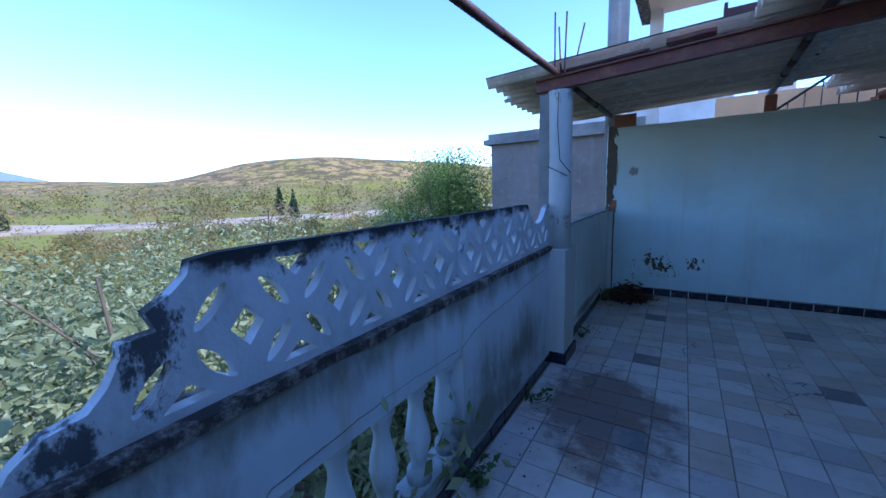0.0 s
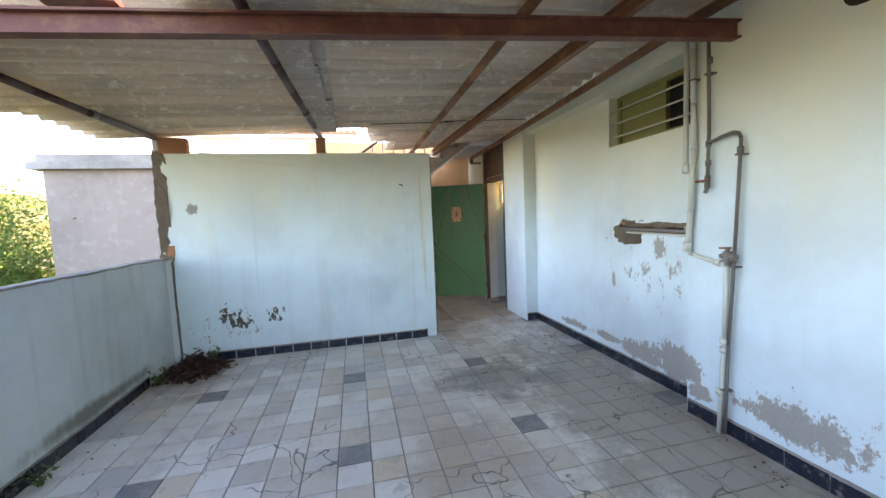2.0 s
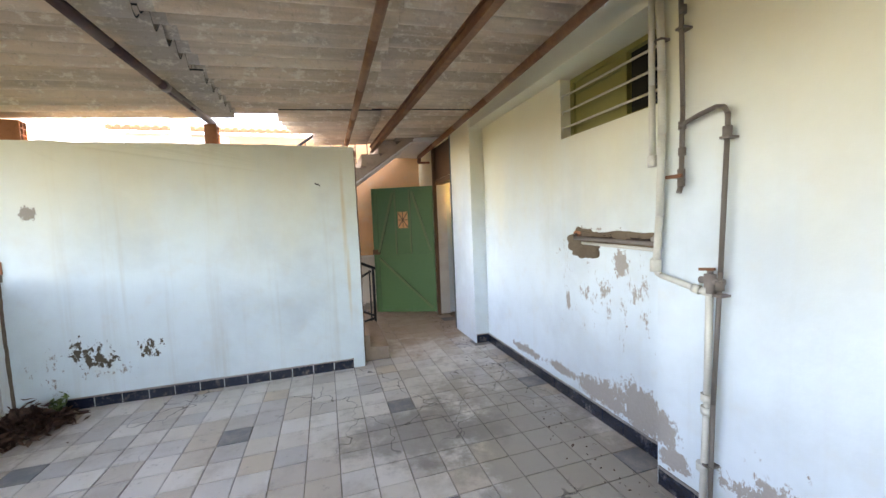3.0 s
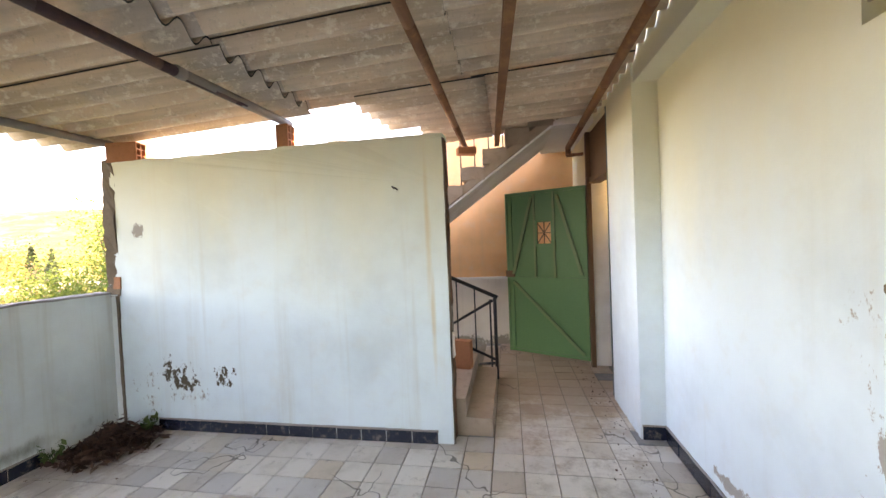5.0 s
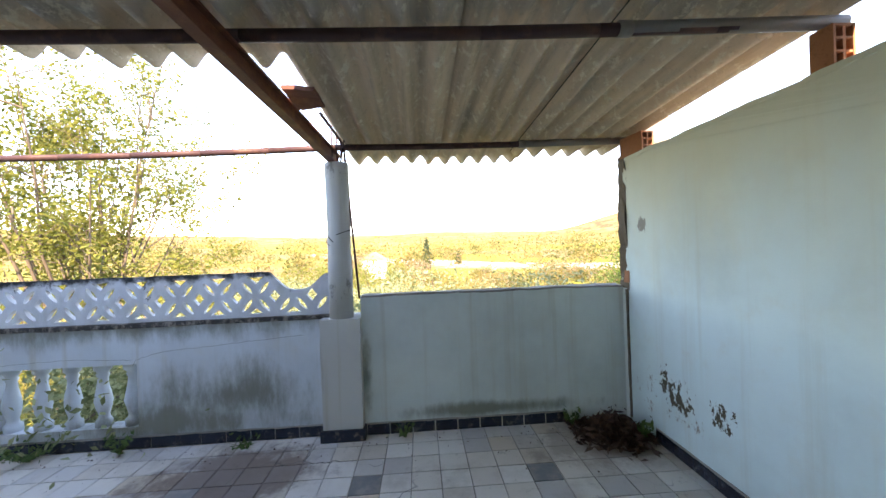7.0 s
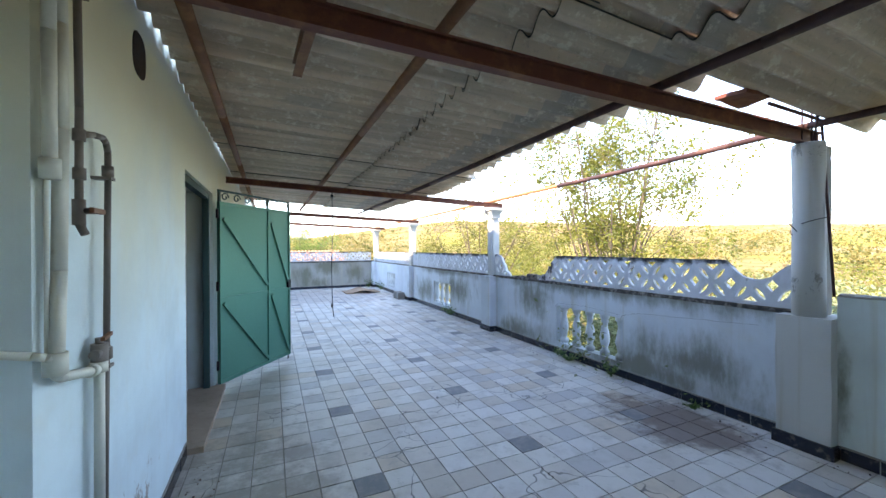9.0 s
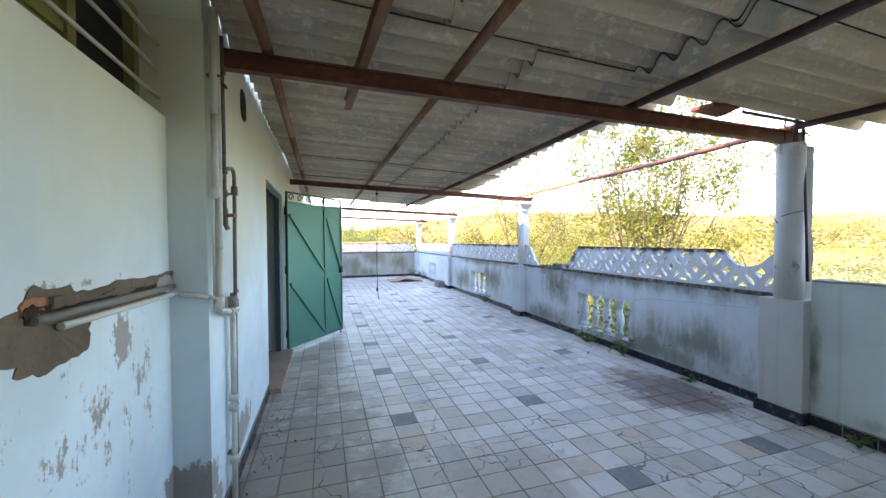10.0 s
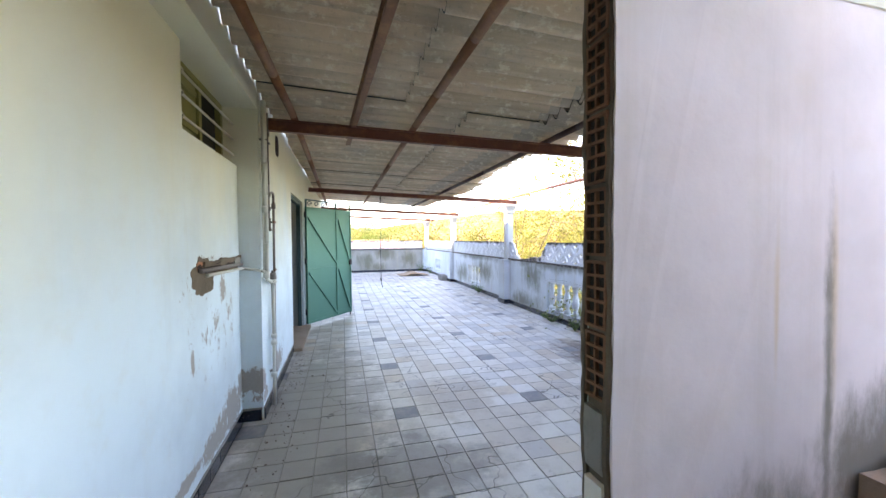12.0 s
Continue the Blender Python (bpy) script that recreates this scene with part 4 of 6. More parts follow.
def hollow_brick(base, size, turn, label, group="hollow bricks propping the roof pipes"):
    """A lying hollow brick with two rows of open cells in its ends."""
    bx, by, bz = size
    b = thing("hollow_brick", base, label, "brick", group)
    bm = bmesh.new()
    for yy in (-by / 2, by / 2 - 0.012):
        box(bm, -bx / 2, bx / 2, yy, yy + 0.012, 0, bz)
    n = 3
    for i in range(n + 1):
        z = i * (bz - 0.010) / n
        box(bm, -bx / 2 + 0.001, bx / 2 - 0.001, -by / 2 + 0.012, by / 2 - 0.012, z, z + 0.010)
    box(bm, -bx / 2 + 0.002, bx / 2 - 0.002, -0.006, 0.006, 0.0105, bz - 0.0105)
    box(bm, -bx / 2 + 0.05, bx / 2 - 0.05, -by / 2 + 0.013, by / 2 - 0.013, 0.0105, bz - 0.0105)
    for v in bm.verts:
        v.co += noise.noise_vector((v.co + Vector(base)) * 20.0) * 0.002
    bm.transform(Matrix.Rotation(radians(turn), 4, "Z"))
    bmesh.ops.translate(bm, verts=bm.verts, vec=Vector(base))
    part("brick_body", bm, M_BRICK, b)
    return b


hollow_brick((-0.90, 5.86, 2.25), (0.26, 0.11, 0.165), 8, "terracotta hollow brick under a roof pipe on the partition")
hollow_brick((0.585, 5.86, 2.25), (0.10, 0.10, 0.18), 0, "upright piece of hollow brick under a roof pipe")
hollow_brick((1.86, 7.24, 2.40), (0.20, 0.12, 0.075), 20, "hollow brick wedged under a roof pipe on the stair")
hollow_brick((1.82, 6.62, 0.28), (0.16, 0.08, 0.26), -12, "red hollow brick standing on the stair", "")


# ---- window, doors, pipes of the house ----
win = thing("window", (3.40, 3.96, 2.07), "high barred window with olive panel and dark open half", "window")
W0, W1, WZ0, WZ1 = RETURN + 0.02, 4.48, 2.07, 2.53
for y0, y1, z0, z1 in ((W0, W1, WZ0, WZ0 + 0.035), (W0, W1, WZ1 - 0.035, WZ1), (W0, W0 + 0.045, WZ0 + 0.035, WZ1 - 0.035), (W1 - 0.045, W1, WZ0 + 0.035, WZ1 - 0.035), (3.90, 3.945, WZ0 + 0.035, WZ1 - 0.035)):
    bm = bmesh.new()
    box(bm, 3.42, 3.47, y0, y1, z0, z1)
    part("window_frame", bm, M_OLIVEFRAME, win)
bm = bmesh.new()
box(bm, 3.44, 3.455, 3.945, W1 - 0.045, WZ0 + 0.035, WZ1 - 0.035)
panel_w = part("shutter_panel", bm, M_OLIVEFRAME, win, "olive painted shutter panel")
for z in (WZ0 + 0.10, WZ1 - 0.12):
    bm = bmesh.new()
    box(bm, 3.428, 3.44, 3.95, W1 - 0.05, z, z + 0.03)
    part("batten", bm, M_OLIVEFRAME, panel_w)
# black plate painted for the dark behind the open half
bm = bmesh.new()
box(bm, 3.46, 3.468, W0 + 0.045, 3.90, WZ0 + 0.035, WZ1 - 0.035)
part("pane", bm, M_DARK, win, "black plate standing for the dark of the open half")
for z in (2.155, 2.275, 2.395):
    bm = bmesh.new()
    tube(bm, (3.352, W0 - 0.015, z), (3.352, 4.43, z), 0.008, seg=8)
    path_tube(bm, [(3.352, 4.43, z), (3.340, 4.445, z + 0.004), (3.338, 4.475, z), (3.352, 4.482, z - 0.006)], 0.007, 6)
    path_tube(bm, [(3.340, 4.445, z + 0.004), (3.330, 4.452, z - 0.014), (3.338, 4.462, z - 0.024)], 0.006, 6)
    part("bar", bm, M_WHITEPIPE, win, "rusty painted horizontal bar with a bent end")

# chase broken into the wall with an old pipe in it
chase = thing("wall_chase", (3.33, 3.95, 1.27), "ragged chase broken into the wall with an exposed pipe", "pipe")
# near-black strip on the wall face stands in for the groove's shade
bm = bmesh.new()
box(bm, 3.324, 3.334, 3.435, 4.33, 1.29, 1.33)
rough_up(bm, 0.018, 0.017)
part("painted_groove", bm, M_DARKHOLE, chase, "near-black patch painted for the open groove")


def ragged_plate(y0, y1, z0, z1, x, depth, seed, n=46):
    """A thin broken patch with a torn outline, standing on the wall's face."""
    r = random.Random(seed)
    bm = bmesh.new()
    cy, cz, ry, rz_ = (y0 + y1) / 2, (z0 + z1) / 2, (y1 - y0) / 2, (z1 - z0) / 2
    out = []
    for i in range(n):
        a = 2 * math.pi * i / n
        k = 0.88 + 0.30 * noise.noise((math.cos(a) * 2.2, math.sin(a) * 2.2, seed)) + r.uniform(-0.05, 0.05)
        out.append((cy + ry * k * math.copysign(abs(math.cos(a)) ** 0.8, math.cos(a)), cz + rz_ * k * math.copysign(abs(math.sin(a)) ** 0.8, math.sin(a))))
    front = [bm.verts.new((x - depth + r.uniform(-0.002, 0.002), p, q)) for p, q in out]
    back = [bm.verts.new((x + 0.004, p, q)) for p, q in out]
    mid = bm.verts.new((x - depth, cy, cz))
    for i in range(n):
        j = (i + 1) % n
        bm.faces.new((front[i], front[j], mid))
        bm.faces.new((front[j], front[i], back[i], back[j]))
    return bm


part("broken_plaster", ragged_plate(4.02, 4.43, 1.14, 1.385, 3.33, 0.003, 3), M_CRUMBLE, chase, "raw crumbled mortar")
part("broken_plaster", ragged_plate(3.42, 4.30, 1.245, 1.352, 3.33, 0.006, 5, 70), M_CRUMBLE, chase, "raw crumbled mortar")
bm = ragged_plate(3.44, 3.62, 1.27, 1.35, 3.325, 0.012, 8, 24)
part("mortar_lump", bm, M_CONCRETE, chase, "crumbled mortar lumps")
bm = bmesh.new()
box(bm, 3.319, 3.333, 3.44, 4.24, 1.318, 1.350)
rough_up(bm, 0.014, 0.013)
part("mortar_bed", bm, M_CRUMBLE, chase, "crumbled mortar behind the pipes")
part("bare_brick", ragged_plate(4.245, 4.345, 1.30, 1.36, 3.33, 0.006, 9, 22), M_BRICK, chase, "bare red brick")
part("painted_groove", ragged_plate(4.28, 4.335, 1.30, 1.34, 3.33, 0.009, 11, 18), M_DARKHOLE, chase, "near-black patch painted for the open groove")
bm = bmesh.new()
tube(bm, (3.312, 3.435, 1.285), (3.318, 4.31, 1.300), 0.013)
part("pipe", bm, M_GALVLIGHT, chase, "dusty old pipe in the groove")
bm = bmesh.new()
path_tube(bm, [(3.312, 4.22, 1.268), (3.306, 3.455, 1.252), (3.290, 3.444, 1.250), (3.165, 3.444, 1.228), (3.140, 3.436, 1.220), (3.130, 3.412, 1.200)], 0.011, 10)
part("pipe", bm, M_WHITEPIPE, chase, "white-painted iron pipe")

plumb = thing("water_pipes", (3.13, 3.25, 0), "white and grey water pipes with valves on the house wall", "pipe")
PX = 3.132
bm = bmesh.new()
path_tube(bm, [(PX, 3.432, 2.60), (PX, 3.430, 2.10), (PX, 3.428, 1.72)], 0.016, 12)
tube(bm, (PX, 3.428, 1.70), (PX, 3.428, 1.755), 0.023, seg=12)
part("riser", bm, M_WHITEPIPE, plumb, "white-painted pipe ending in a socket")
bm = bmesh.new()
path_tube(bm, [(PX, 3.392, 2.60), (PX, 3.385, 2.50), (PX, 3.372, 2.15), (PX, 3.370, 1.85), (PX, 3.385, 1.45), (PX, 3.405, 1.19)], 0.018, 12)
part("riser", bm, M_WHITEPIPE, plumb, "white-painted riser pipe, slightly bowed")
bm = bmesh.new()
path_tube(bm, [(3.150, 3.408, 2.58), (3.150, 3.404, 1.95), (3.150, 3.408, 1.20)], 0.006, 8)
part("thin_conduit", bm, M_WHITEPIPE, plumb, "thin painted conduit")
bm = bmesh.new()
tube(bm, (PX, 3.408, 1.165), (PX, 3.408, 1.225), 0.027, seg=12)
path_tube(bm, [(PX, 3.408, 1.19), (PX, 3.40, 1.160), (PX, 3.375, 1.148), (PX, 3.165, 1.105), (PX, 3.125, 1.100)], 0.015, 10)
tube(bm, (PX, 3.20, 1.112), (PX, 3.165, 1.105), 0.021, seg=10)
part("link_pipe", bm, M_WHITEPIPE, plumb)
bm = bmesh.new()
path_tube(bm, [(PX, 3.122, 1.14), (PX, 3.128, 0.60), (PX, 3.150, 0.0)], 0.0155, 12)
for z in (0.26, 0.54, 0.60, 1.09):
    tube(bm, (PX, 3.128 + 0.02 * (z < 0.4), z), (PX, 3.128 + 0.02 * (z < 0.4), z + 0.035), 0.026, seg=12)
part("down_pipe", bm, M_WHITEPIPE, plumb, "scaling white down pipe")
bm = bmesh.new()
path_tube(bm, [(PX, 3.272, 2.55), (PX, 3.258, 1.95), (PX, 3.264, 1.63)], 0.011, 10)
for z in (1.865, 1.745, 2.38):
    tube(bm, (PX, 3.260, z - 0.018), (PX, 3.260, z + 0.018), 0.017, seg=10)
part("steel_pipe", bm, M_GALV, plumb, "dark galvanised pipe")
bm = bmesh.new()
path_tube(bm, [(PX - 0.004, 3.258, 1.868), (PX - 0.004, 3.175, 1.890), (PX - 0.004, 3.098, 1.902), (PX - 0.004, 3.066, 1.892), (PX - 0.004, 3.050, 1.862), (PX - 0.004, 3.050, 1.80), (PX - 0.004, 3.072, 1.20), (PX - 0.004, 3.098, 0.60), (PX - 0.004, 3.110, 0.02)], 0.0105, 10)
for y, z in ((3.051, 1.79), (3.074, 1.14)):
    tube(bm, (PX - 0.004, y, z - 0.02), (PX - 0.004, y, z + 0.02), 0.018, seg=10)
part("steel_pipe", bm, M_GALV, plumb, "dark galvanised pipe with a bend")
for y, z in ((3.052, 1.765), (3.076, 1.095), (3.115, 0.30), (3.262, 2.30), (3.378, 2.30)):
    bm = bmesh.new()
    box(bm, 3.112, EAST + 0.004, y - 0.020, y + 0.020, z - 0.005, z + 0.005)
    part("pipe_clip", bm, M_GALV, plumb, "small iron clip")
bm = bmesh.new()
tube(bm, (PX, 3.264, 1.585), (PX, 3.264, 1.665), 0.017, seg=10)
tube(bm, (PX, 3.264, 1.63), (PX - 0.045, 3.264, 1.63), 0.010, seg=8)
tube(bm, (PX, 3.264, 1.59), (PX - 0.015, 3.264, 1.555), 0.012, seg=8)
tap = part("tap", bm, M_GALV, plumb, "small worn tap")
bm = bmesh.new()
beam_box(bm, (PX - 0.045, 3.222, 1.63), (PX - 0.045, 3.306, 1.63), 0.012, 0.016)
part("tap_handle", bm, M_PIPE_RUST, tap, "brass butterfly handle")
bm = bmesh.new()
tube(bm, (PX, 3.120, 1.10), (PX, 3.120, 1.185), 0.025, seg=10)
tube(bm, (PX, 3.060, 1.155), (PX, 3.165, 1.155), 0.016, seg=10)
tube(bm, (PX, 3.120, 1.185), (PX, 3.120, 1.205), 0.013, seg=10)
valve = part("valve", bm, M_GALVLIGHT, plumb, "old brass stop valve")
bm = bmesh.new()
beam_box(bm, (PX - 0.02, 3.155, 1.205), (PX - 0.02, 3.085, 1.212), 0.012, 0.012)
part("lever", bm, M_PIPE_RUST, valve)

# oval vent hole, a near-black plate on the wall in place of depth
bm = bmesh.new()
ring_a = [bm.verts.new((EAST - 0.004, 2.53 + 0.095 * math.copysign(abs(math.cos(a)) ** 0.7, math.cos(a)), 2.445 + 0.105 * math.copysign(abs(math.sin(a)) ** 0.7, math.sin(a)))) for a in [i * math.pi / 10 for i in range(20)]]
bm.faces.new(ring_a)
ring_b = bmesh.ops.extrude_face_region(bm, geom=list(bm.faces))
bmesh.ops.translate(bm, verts=[v for v in ring_b["geom"] if isinstance(v, bmesh.types.BMVert)], vec=(0.03, 0, 0))
solo("vent_hole", bm, M_DARKHOLE, "near-black plate on the house wall standing for an oval hole", "vent", base=(EAST, 2.53, 2.445))


def metal_door(name, hinge, angle, width, z0, z1, mat, label, splits, braces, group=""):
    """A sheet-steel door leaf: frame, mid rail, diagonals; splits along its width in leaves."""
    d = thing(name, (hinge[0], hinge[1], z0), label, "door", group)
    rot = Matrix.Translation((hinge[0], hinge[1], 0)) @ Matrix.Rotation(radians(angle), 4, "Z")

    def add(pname, bm, m=mat, text="", under=None):
        bm.transform(rot)
        return part(pname, bm, m, under or d, text)

    bm = bmesh.new()
    box(bm, 0.0, width, -0.004, 0.004, z0 + 0.02, z1 - 0.02)
    add("sheet", bm)
    for u in (0.0, *splits, width):
        bm = bmesh.new()
        box(bm, max(0, u - 0.022), min(width, u + 0.022), -0.020, 0.020, z0, z1)
        add("stile", bm)
    zs = (z0, z0 + (z1 - z0) * 0.455, z1 - 0.035)
    for z in zs:
        bm = bmesh.new()
        box(bm, 0.0, width, -0.017, 0.017, z, z + 0.035)
        add("rail", bm)
    for (u0, v0, u1, v1) in braces:
        bm = bmesh.new()
        beam_box(bm, (u0, 0.012, v0), (u1, 0.012, v1), 0.018, 0.026)
        beam_box(bm, (u0, -0.012, v0), (u1, -0.012, v1), 0.018, 0.026)
        add("brace", bm)
    for z in (z0 + 0.15, z0 + 1.0, z1 - 0.18):
        bm = bmesh.new()
        tube(bm, (-0.015, 0, z), (-0.015, 0, z + 0.10), 0.014, seg=8)
        add("hinge", bm, M_IRON, "black iron hinge")
    return d, add


# dark green entrance door, swung out from its jamb by the stairs
W = 0.99
door, add = metal_door("door_green", (3.15, 7.60), 154.5, W, 0.04, 2.035, M_GREEN, "open dark green sheet-steel door with diagonal braces and a small grille", (0.94 * W,), ())
for u0, v0, u1, v1 in ((0.06, 0.10, 0.90, 0.92), (0.06, 1.02, 0.33, 1.96), (0.90, 1.02, 0.64, 1.96)):
    bm = bmesh.new()
    for s in (-0.020, 0.020):
        beam_box(bm, (u0, s, v0), (u1, s, v1), 0.036, 0.034)
    add("brace", bm, M_GREENTRIM)
for u in (0.36, 0.60):
    bm = bmesh.new()
    box(bm, u, u + 0.024, -0.024, 0.024, 0.98, 2.0)
    add("mullion", bm, M_GREENTRIM)
bm = bmesh.new()
for a in ((0.38, 0.60, 1.36, 1.39), (0.38, 0.60, 1.65, 1.68), (0.38, 0.405, 1.39, 1.65), (0.575, 0.60, 1.39, 1.65)):
    box(bm, a[0], a[1], -0.024, 0.024, a[2], a[3])
hatch = add("hatch_frame", bm)
bm = bmesh.new()
box(bm, 0.405, 0.575, -0.0075, 0.0075, 1.39, 1.65)
add("hatch_light", bm, M_ORANGE, "ochre pane in the hatch", hatch)
bm = bmesh.new()
for a, b in (((0.41, 1.40), (0.57, 1.64)), ((0.57, 1.40), (0.41, 1.64)), ((0.49, 1.39), (0.49, 1.65)), ((0.405, 1.52), (0.575, 1.52))):
    for s in (-0.014, 0.014):
        beam_box(bm, (a[0], s, a[1]), (b[0], s, b[1]), 0.007, 0.010)
add("grille", bm, M_BROWN, "rusty wrought grille", hatch)
bm = bmesh.new()
box(bm, W - 0.10, W + 0.015, -0.03, 0.03, 0.98, 1.06)
add("lock", bm, M_BROWN, "brown rim lock")

frame_g = thing("door_frame", (3.2, 7.15, 0), "dark teal and brown door frame with a transom light", "door frame")
for y0, y1, m in ((6.70, 6.76, M_TEALFRAME), (7.555, 7.62, M_WHITE)):
    bm = bmesh.new()
    box(bm, 3.17, 3.36, y0, y1, 0.0, 2.62)
    part("jamb", bm, m, frame_g)
bm = bmesh.new()
box(bm, 3.145, 3.19, 7.50, 7.565, 0.0, 2.60)
part("post", bm, M_BROWN, frame_g, "brown timber post")
bm = bmesh.new()
box(bm, 3.17, 3.30, 6.76, 7.555, 2.04, 2.10)
part("transom_bar", bm, M_BROWN, frame_g)
bm = bmesh.new()
box(bm, 3.20, 3.215, 6.76, 7.555, 2.12, 2.60)
part("transom_panel", bm, M_BROWN, frame_g, "weathered brown board over the door")
bm = bmesh.new()
box(bm, 3.37, 3.385, 6.76, 7.10, 0.0, 2.04)
part("inner_leaf", bm, M_TEALFRAME, frame_g, "dark teal inner door leaf standing ajar")
bm = bmesh.new()
for y0, y1, z0, z1 in ((7.16, 7.30, 1.70, 1.84), (7.33, 7.47, 1.70, 1.84), (7.16, 7.30, 1.87, 2.0), (7.33, 7.47, 1.87, 2.0)):
    box(bm, 3.395, 3.40, y0, y1, z0, z1)
part("glazing", bm, M_WHITE, frame_g, "four small milky panes")

# teal double-leaf door of the terrace, folded open
T0, T1 = 0.06, 2.02
teal, add = metal_door("door_teal", (3.115, 0.14), 232.4, 1.20, T0, T1, M_TEAL, "open teal-green sheet-steel folding door with scrolled ironwork on top", (0.78,), ())
for u0, v0, u1, v1 in ((0.05, 1.84, 0.74, 1.06), (0.05, 0.92, 0.74, 0.14), (0.82, 1.84, 1.16, 1.06), (0.82, 0.92, 1.16, 0.14)):
    bm = bmesh.new()
    for s in (-0.017, 0.017):
        beam_box(bm, (u0, s, v0), (u1, s, v1), 0.026, 0.034)
    add("brace", bm)
bm = bmesh.new()
box(bm, 0.0, 1.20, -0.014, 0.014, 2.13, 2.15)
for u in (0.0, 0.76, 1.18):
    box(bm, u, u + 0.02, -0.012, 0.012, 2.02, 2.13)
for k in range(7):
    c = 0.09 + k * 0.17
    pts = [(c + 0.055 * math.cos(a) * (1 - i * 0.055), 0.0, 2.077 + 0.048 * math.sin(a) * (1 - i * 0.055)) for i, a in enumerate([j * 0.55 for j in range(14)])]
    path_tube(bm, pts, 0.007, 5)
add("scrollwork", bm, M_TEALFRAME, "dark scrolled ironwork")
bm = bmesh.new()
box(bm, 1.14, 1.19, -0.035, 0.035, 0.98, 1.09)
add("lock", bm, M_IRON, "black lock case")
bm = bmesh.new()
tube(bm, (1.17, 0, T0), (1.17, 0, 0.004), 0.008, seg=6)
add("floor_bolt", bm, M_IRON)
frame_t = thing("door_frame", (3.2, 0.86, 0), "dark teal steel frame of the terrace doorway", "door frame")
for y0, y1 in ((0.12, 0.17), (1.45, 1.50)):
    bm = bmesh.new()
    box(bm, 3.20, 3.26, y0, y1, 0.0, 2.10)
    part("jamb", bm, M_TEALFRAME, frame_t)
bm = bmesh.new()
box(bm, 3.20, 3.26, 0.17, 1.45, 2.04, 2.10)
part("head", bm, M_TEALFRAME, frame_t)
bm = bmesh.new()
box(bm, 3.28, 3.30, 0.85, 1.45, 0.03, 2.04)
part("closed_leaf", bm, M_GREYWALL, frame_t, "grey closed inner leaf")
bm = bmesh.new()
box(bm, 3.06, 3.40, 0.10, 1.52, 0.0, 0.045)
rough_up(bm, 0.12, 0.004)
solo("door_step", bm, M_STEP, "low worn cement threshold of the terrace door", "step", base=(3.2, 0.86, 0))

# hanging cable and hook under the far roof
bm = bmesh.new()
path_tube(bm, [(1.75, -1.2, 2.42), (1.74, -1.21, 1.9), (1.76, -1.20, 1.2), (1.75, -1.20, 0.62), (1.73, -1.19, 0.45)], 0.006, 6)
tube(bm, (1.755, -1.2, 0.60), (1.755, -1.2, 0.66), 0.016, seg=8)
tube(bm, (1.75, -1.2, 2.30), (1.75, -1.2, 2.34), 0.02, seg=8)
solo("hanging_cable", bm, M_IRON, "black cable hanging from the steel beam", "cable", base=(1.75, -1.2, 2.42))

# blue inner door with frosted panes, standing just inside the entrance
inner = thing("inner_door", (3.60, 7.5, 0), "blue-green inner door with frosted cream panes", "door")
bm = bmesh.new()
box(bm, 3.58, 3.62, 6.75, 8.10, -0.002, 1.69)
box(bm, 3.58, 3.62, 6.75, 8.10, 2.07, 2.15)
for y in (6.75, 8.04):
    box(bm, 3.58, 3.62, y, y + 0.06, 1.69, 2.07)
part("leaf", bm, M_BLUEDOOR, inner)
for y in (7.00, 7.28, 7.56, 7.82):
    bm = bmesh.new()
    box(bm, 3.582, 3.618, y, y + 0.02, 1.69, 2.07)
    part("glazing_bar", bm, M_BROWN, inner)
bm = bmesh.new()
box(bm, 3.580, 3.620, 6.81, 8.04, 1.868, 1.888)
part("glazing_bar", bm, M_BROWN, inner)
for y0, y1 in ((6.81, 7.00), (7.02, 7.28), (7.30, 7.56), (7.58, 7.82), (7.84, 8.04)):
    for z0, z1 in ((1.69, 1.868), (1.888, 2.07)):
        bm = bmesh.new()
        box(bm, 3.598, 3.602, y0, y1, z0, z1)
        part("pane", bm, M_FROST, inner, "frosted cream glass pane")
bm = bmesh.new()
box(bm, 3.58, 3.62, 8.10, 9.4, -0.02, 2.86)
box(bm, 3.58, 3.62, 6.30, 6.75, -0.02, 2.86)
box(bm, 3.58, 3.62, 6.75, 8.10, 2.15, 2.86)
solo("wall_entrance", bm, M_HOUSE, "pale plastered wall round the inner door", "wall", kind="structure")

# ---- stairs at the north ----
stair = thing("staircase", (1.5, 6.5, 0), "bare concrete staircase rising behind the partition", "stairs")
for i in range(6):
    bm = bmesh.new()
    x1 = 2.11 if i == 0 else 2.25 - 0.34 * i
    box(bm, 1.90 if i == 0 else x1 - 0.345, x1, 5.935, 7.06, 0.0 if i < 2 else 0.14 * i - 0.12, 0.14 * (i + 1))
    rough_up(bm, 0.10, 0.007)
    part("step", bm, M_STEP, stair, "worn dusty concrete step")
for k in range(9):
    bm = bmesh.new()
    cx, cy = 0.72 + random.uniform(-0.12, 0.12), 6.05 + random.uniform(-0.08, 0.2)
    box(bm, cx - 0.04, cx + 0.04, cy - 0.03, cy + 0.04, 0.70, 0.735 + random.uniform(0, 0.03))
    rough_up(bm, 0.03, 0.012)
    solo("rubble", bm, M_STEP, "lump of mortar rubble on the stair", "rubble", "rubble on the stair", base=(cx, cy, 0.70))
land = thing("stair_landing", (0.0, 7.2, 0), "concrete half landing behind the partition", "landing")
bm = bmesh.new()
box(bm, -0.9, 0.20, 5.935, 8.3, 0.80, 0.96)
part("slab", bm, M_CONCRETE, land)
bm = bmesh.new()
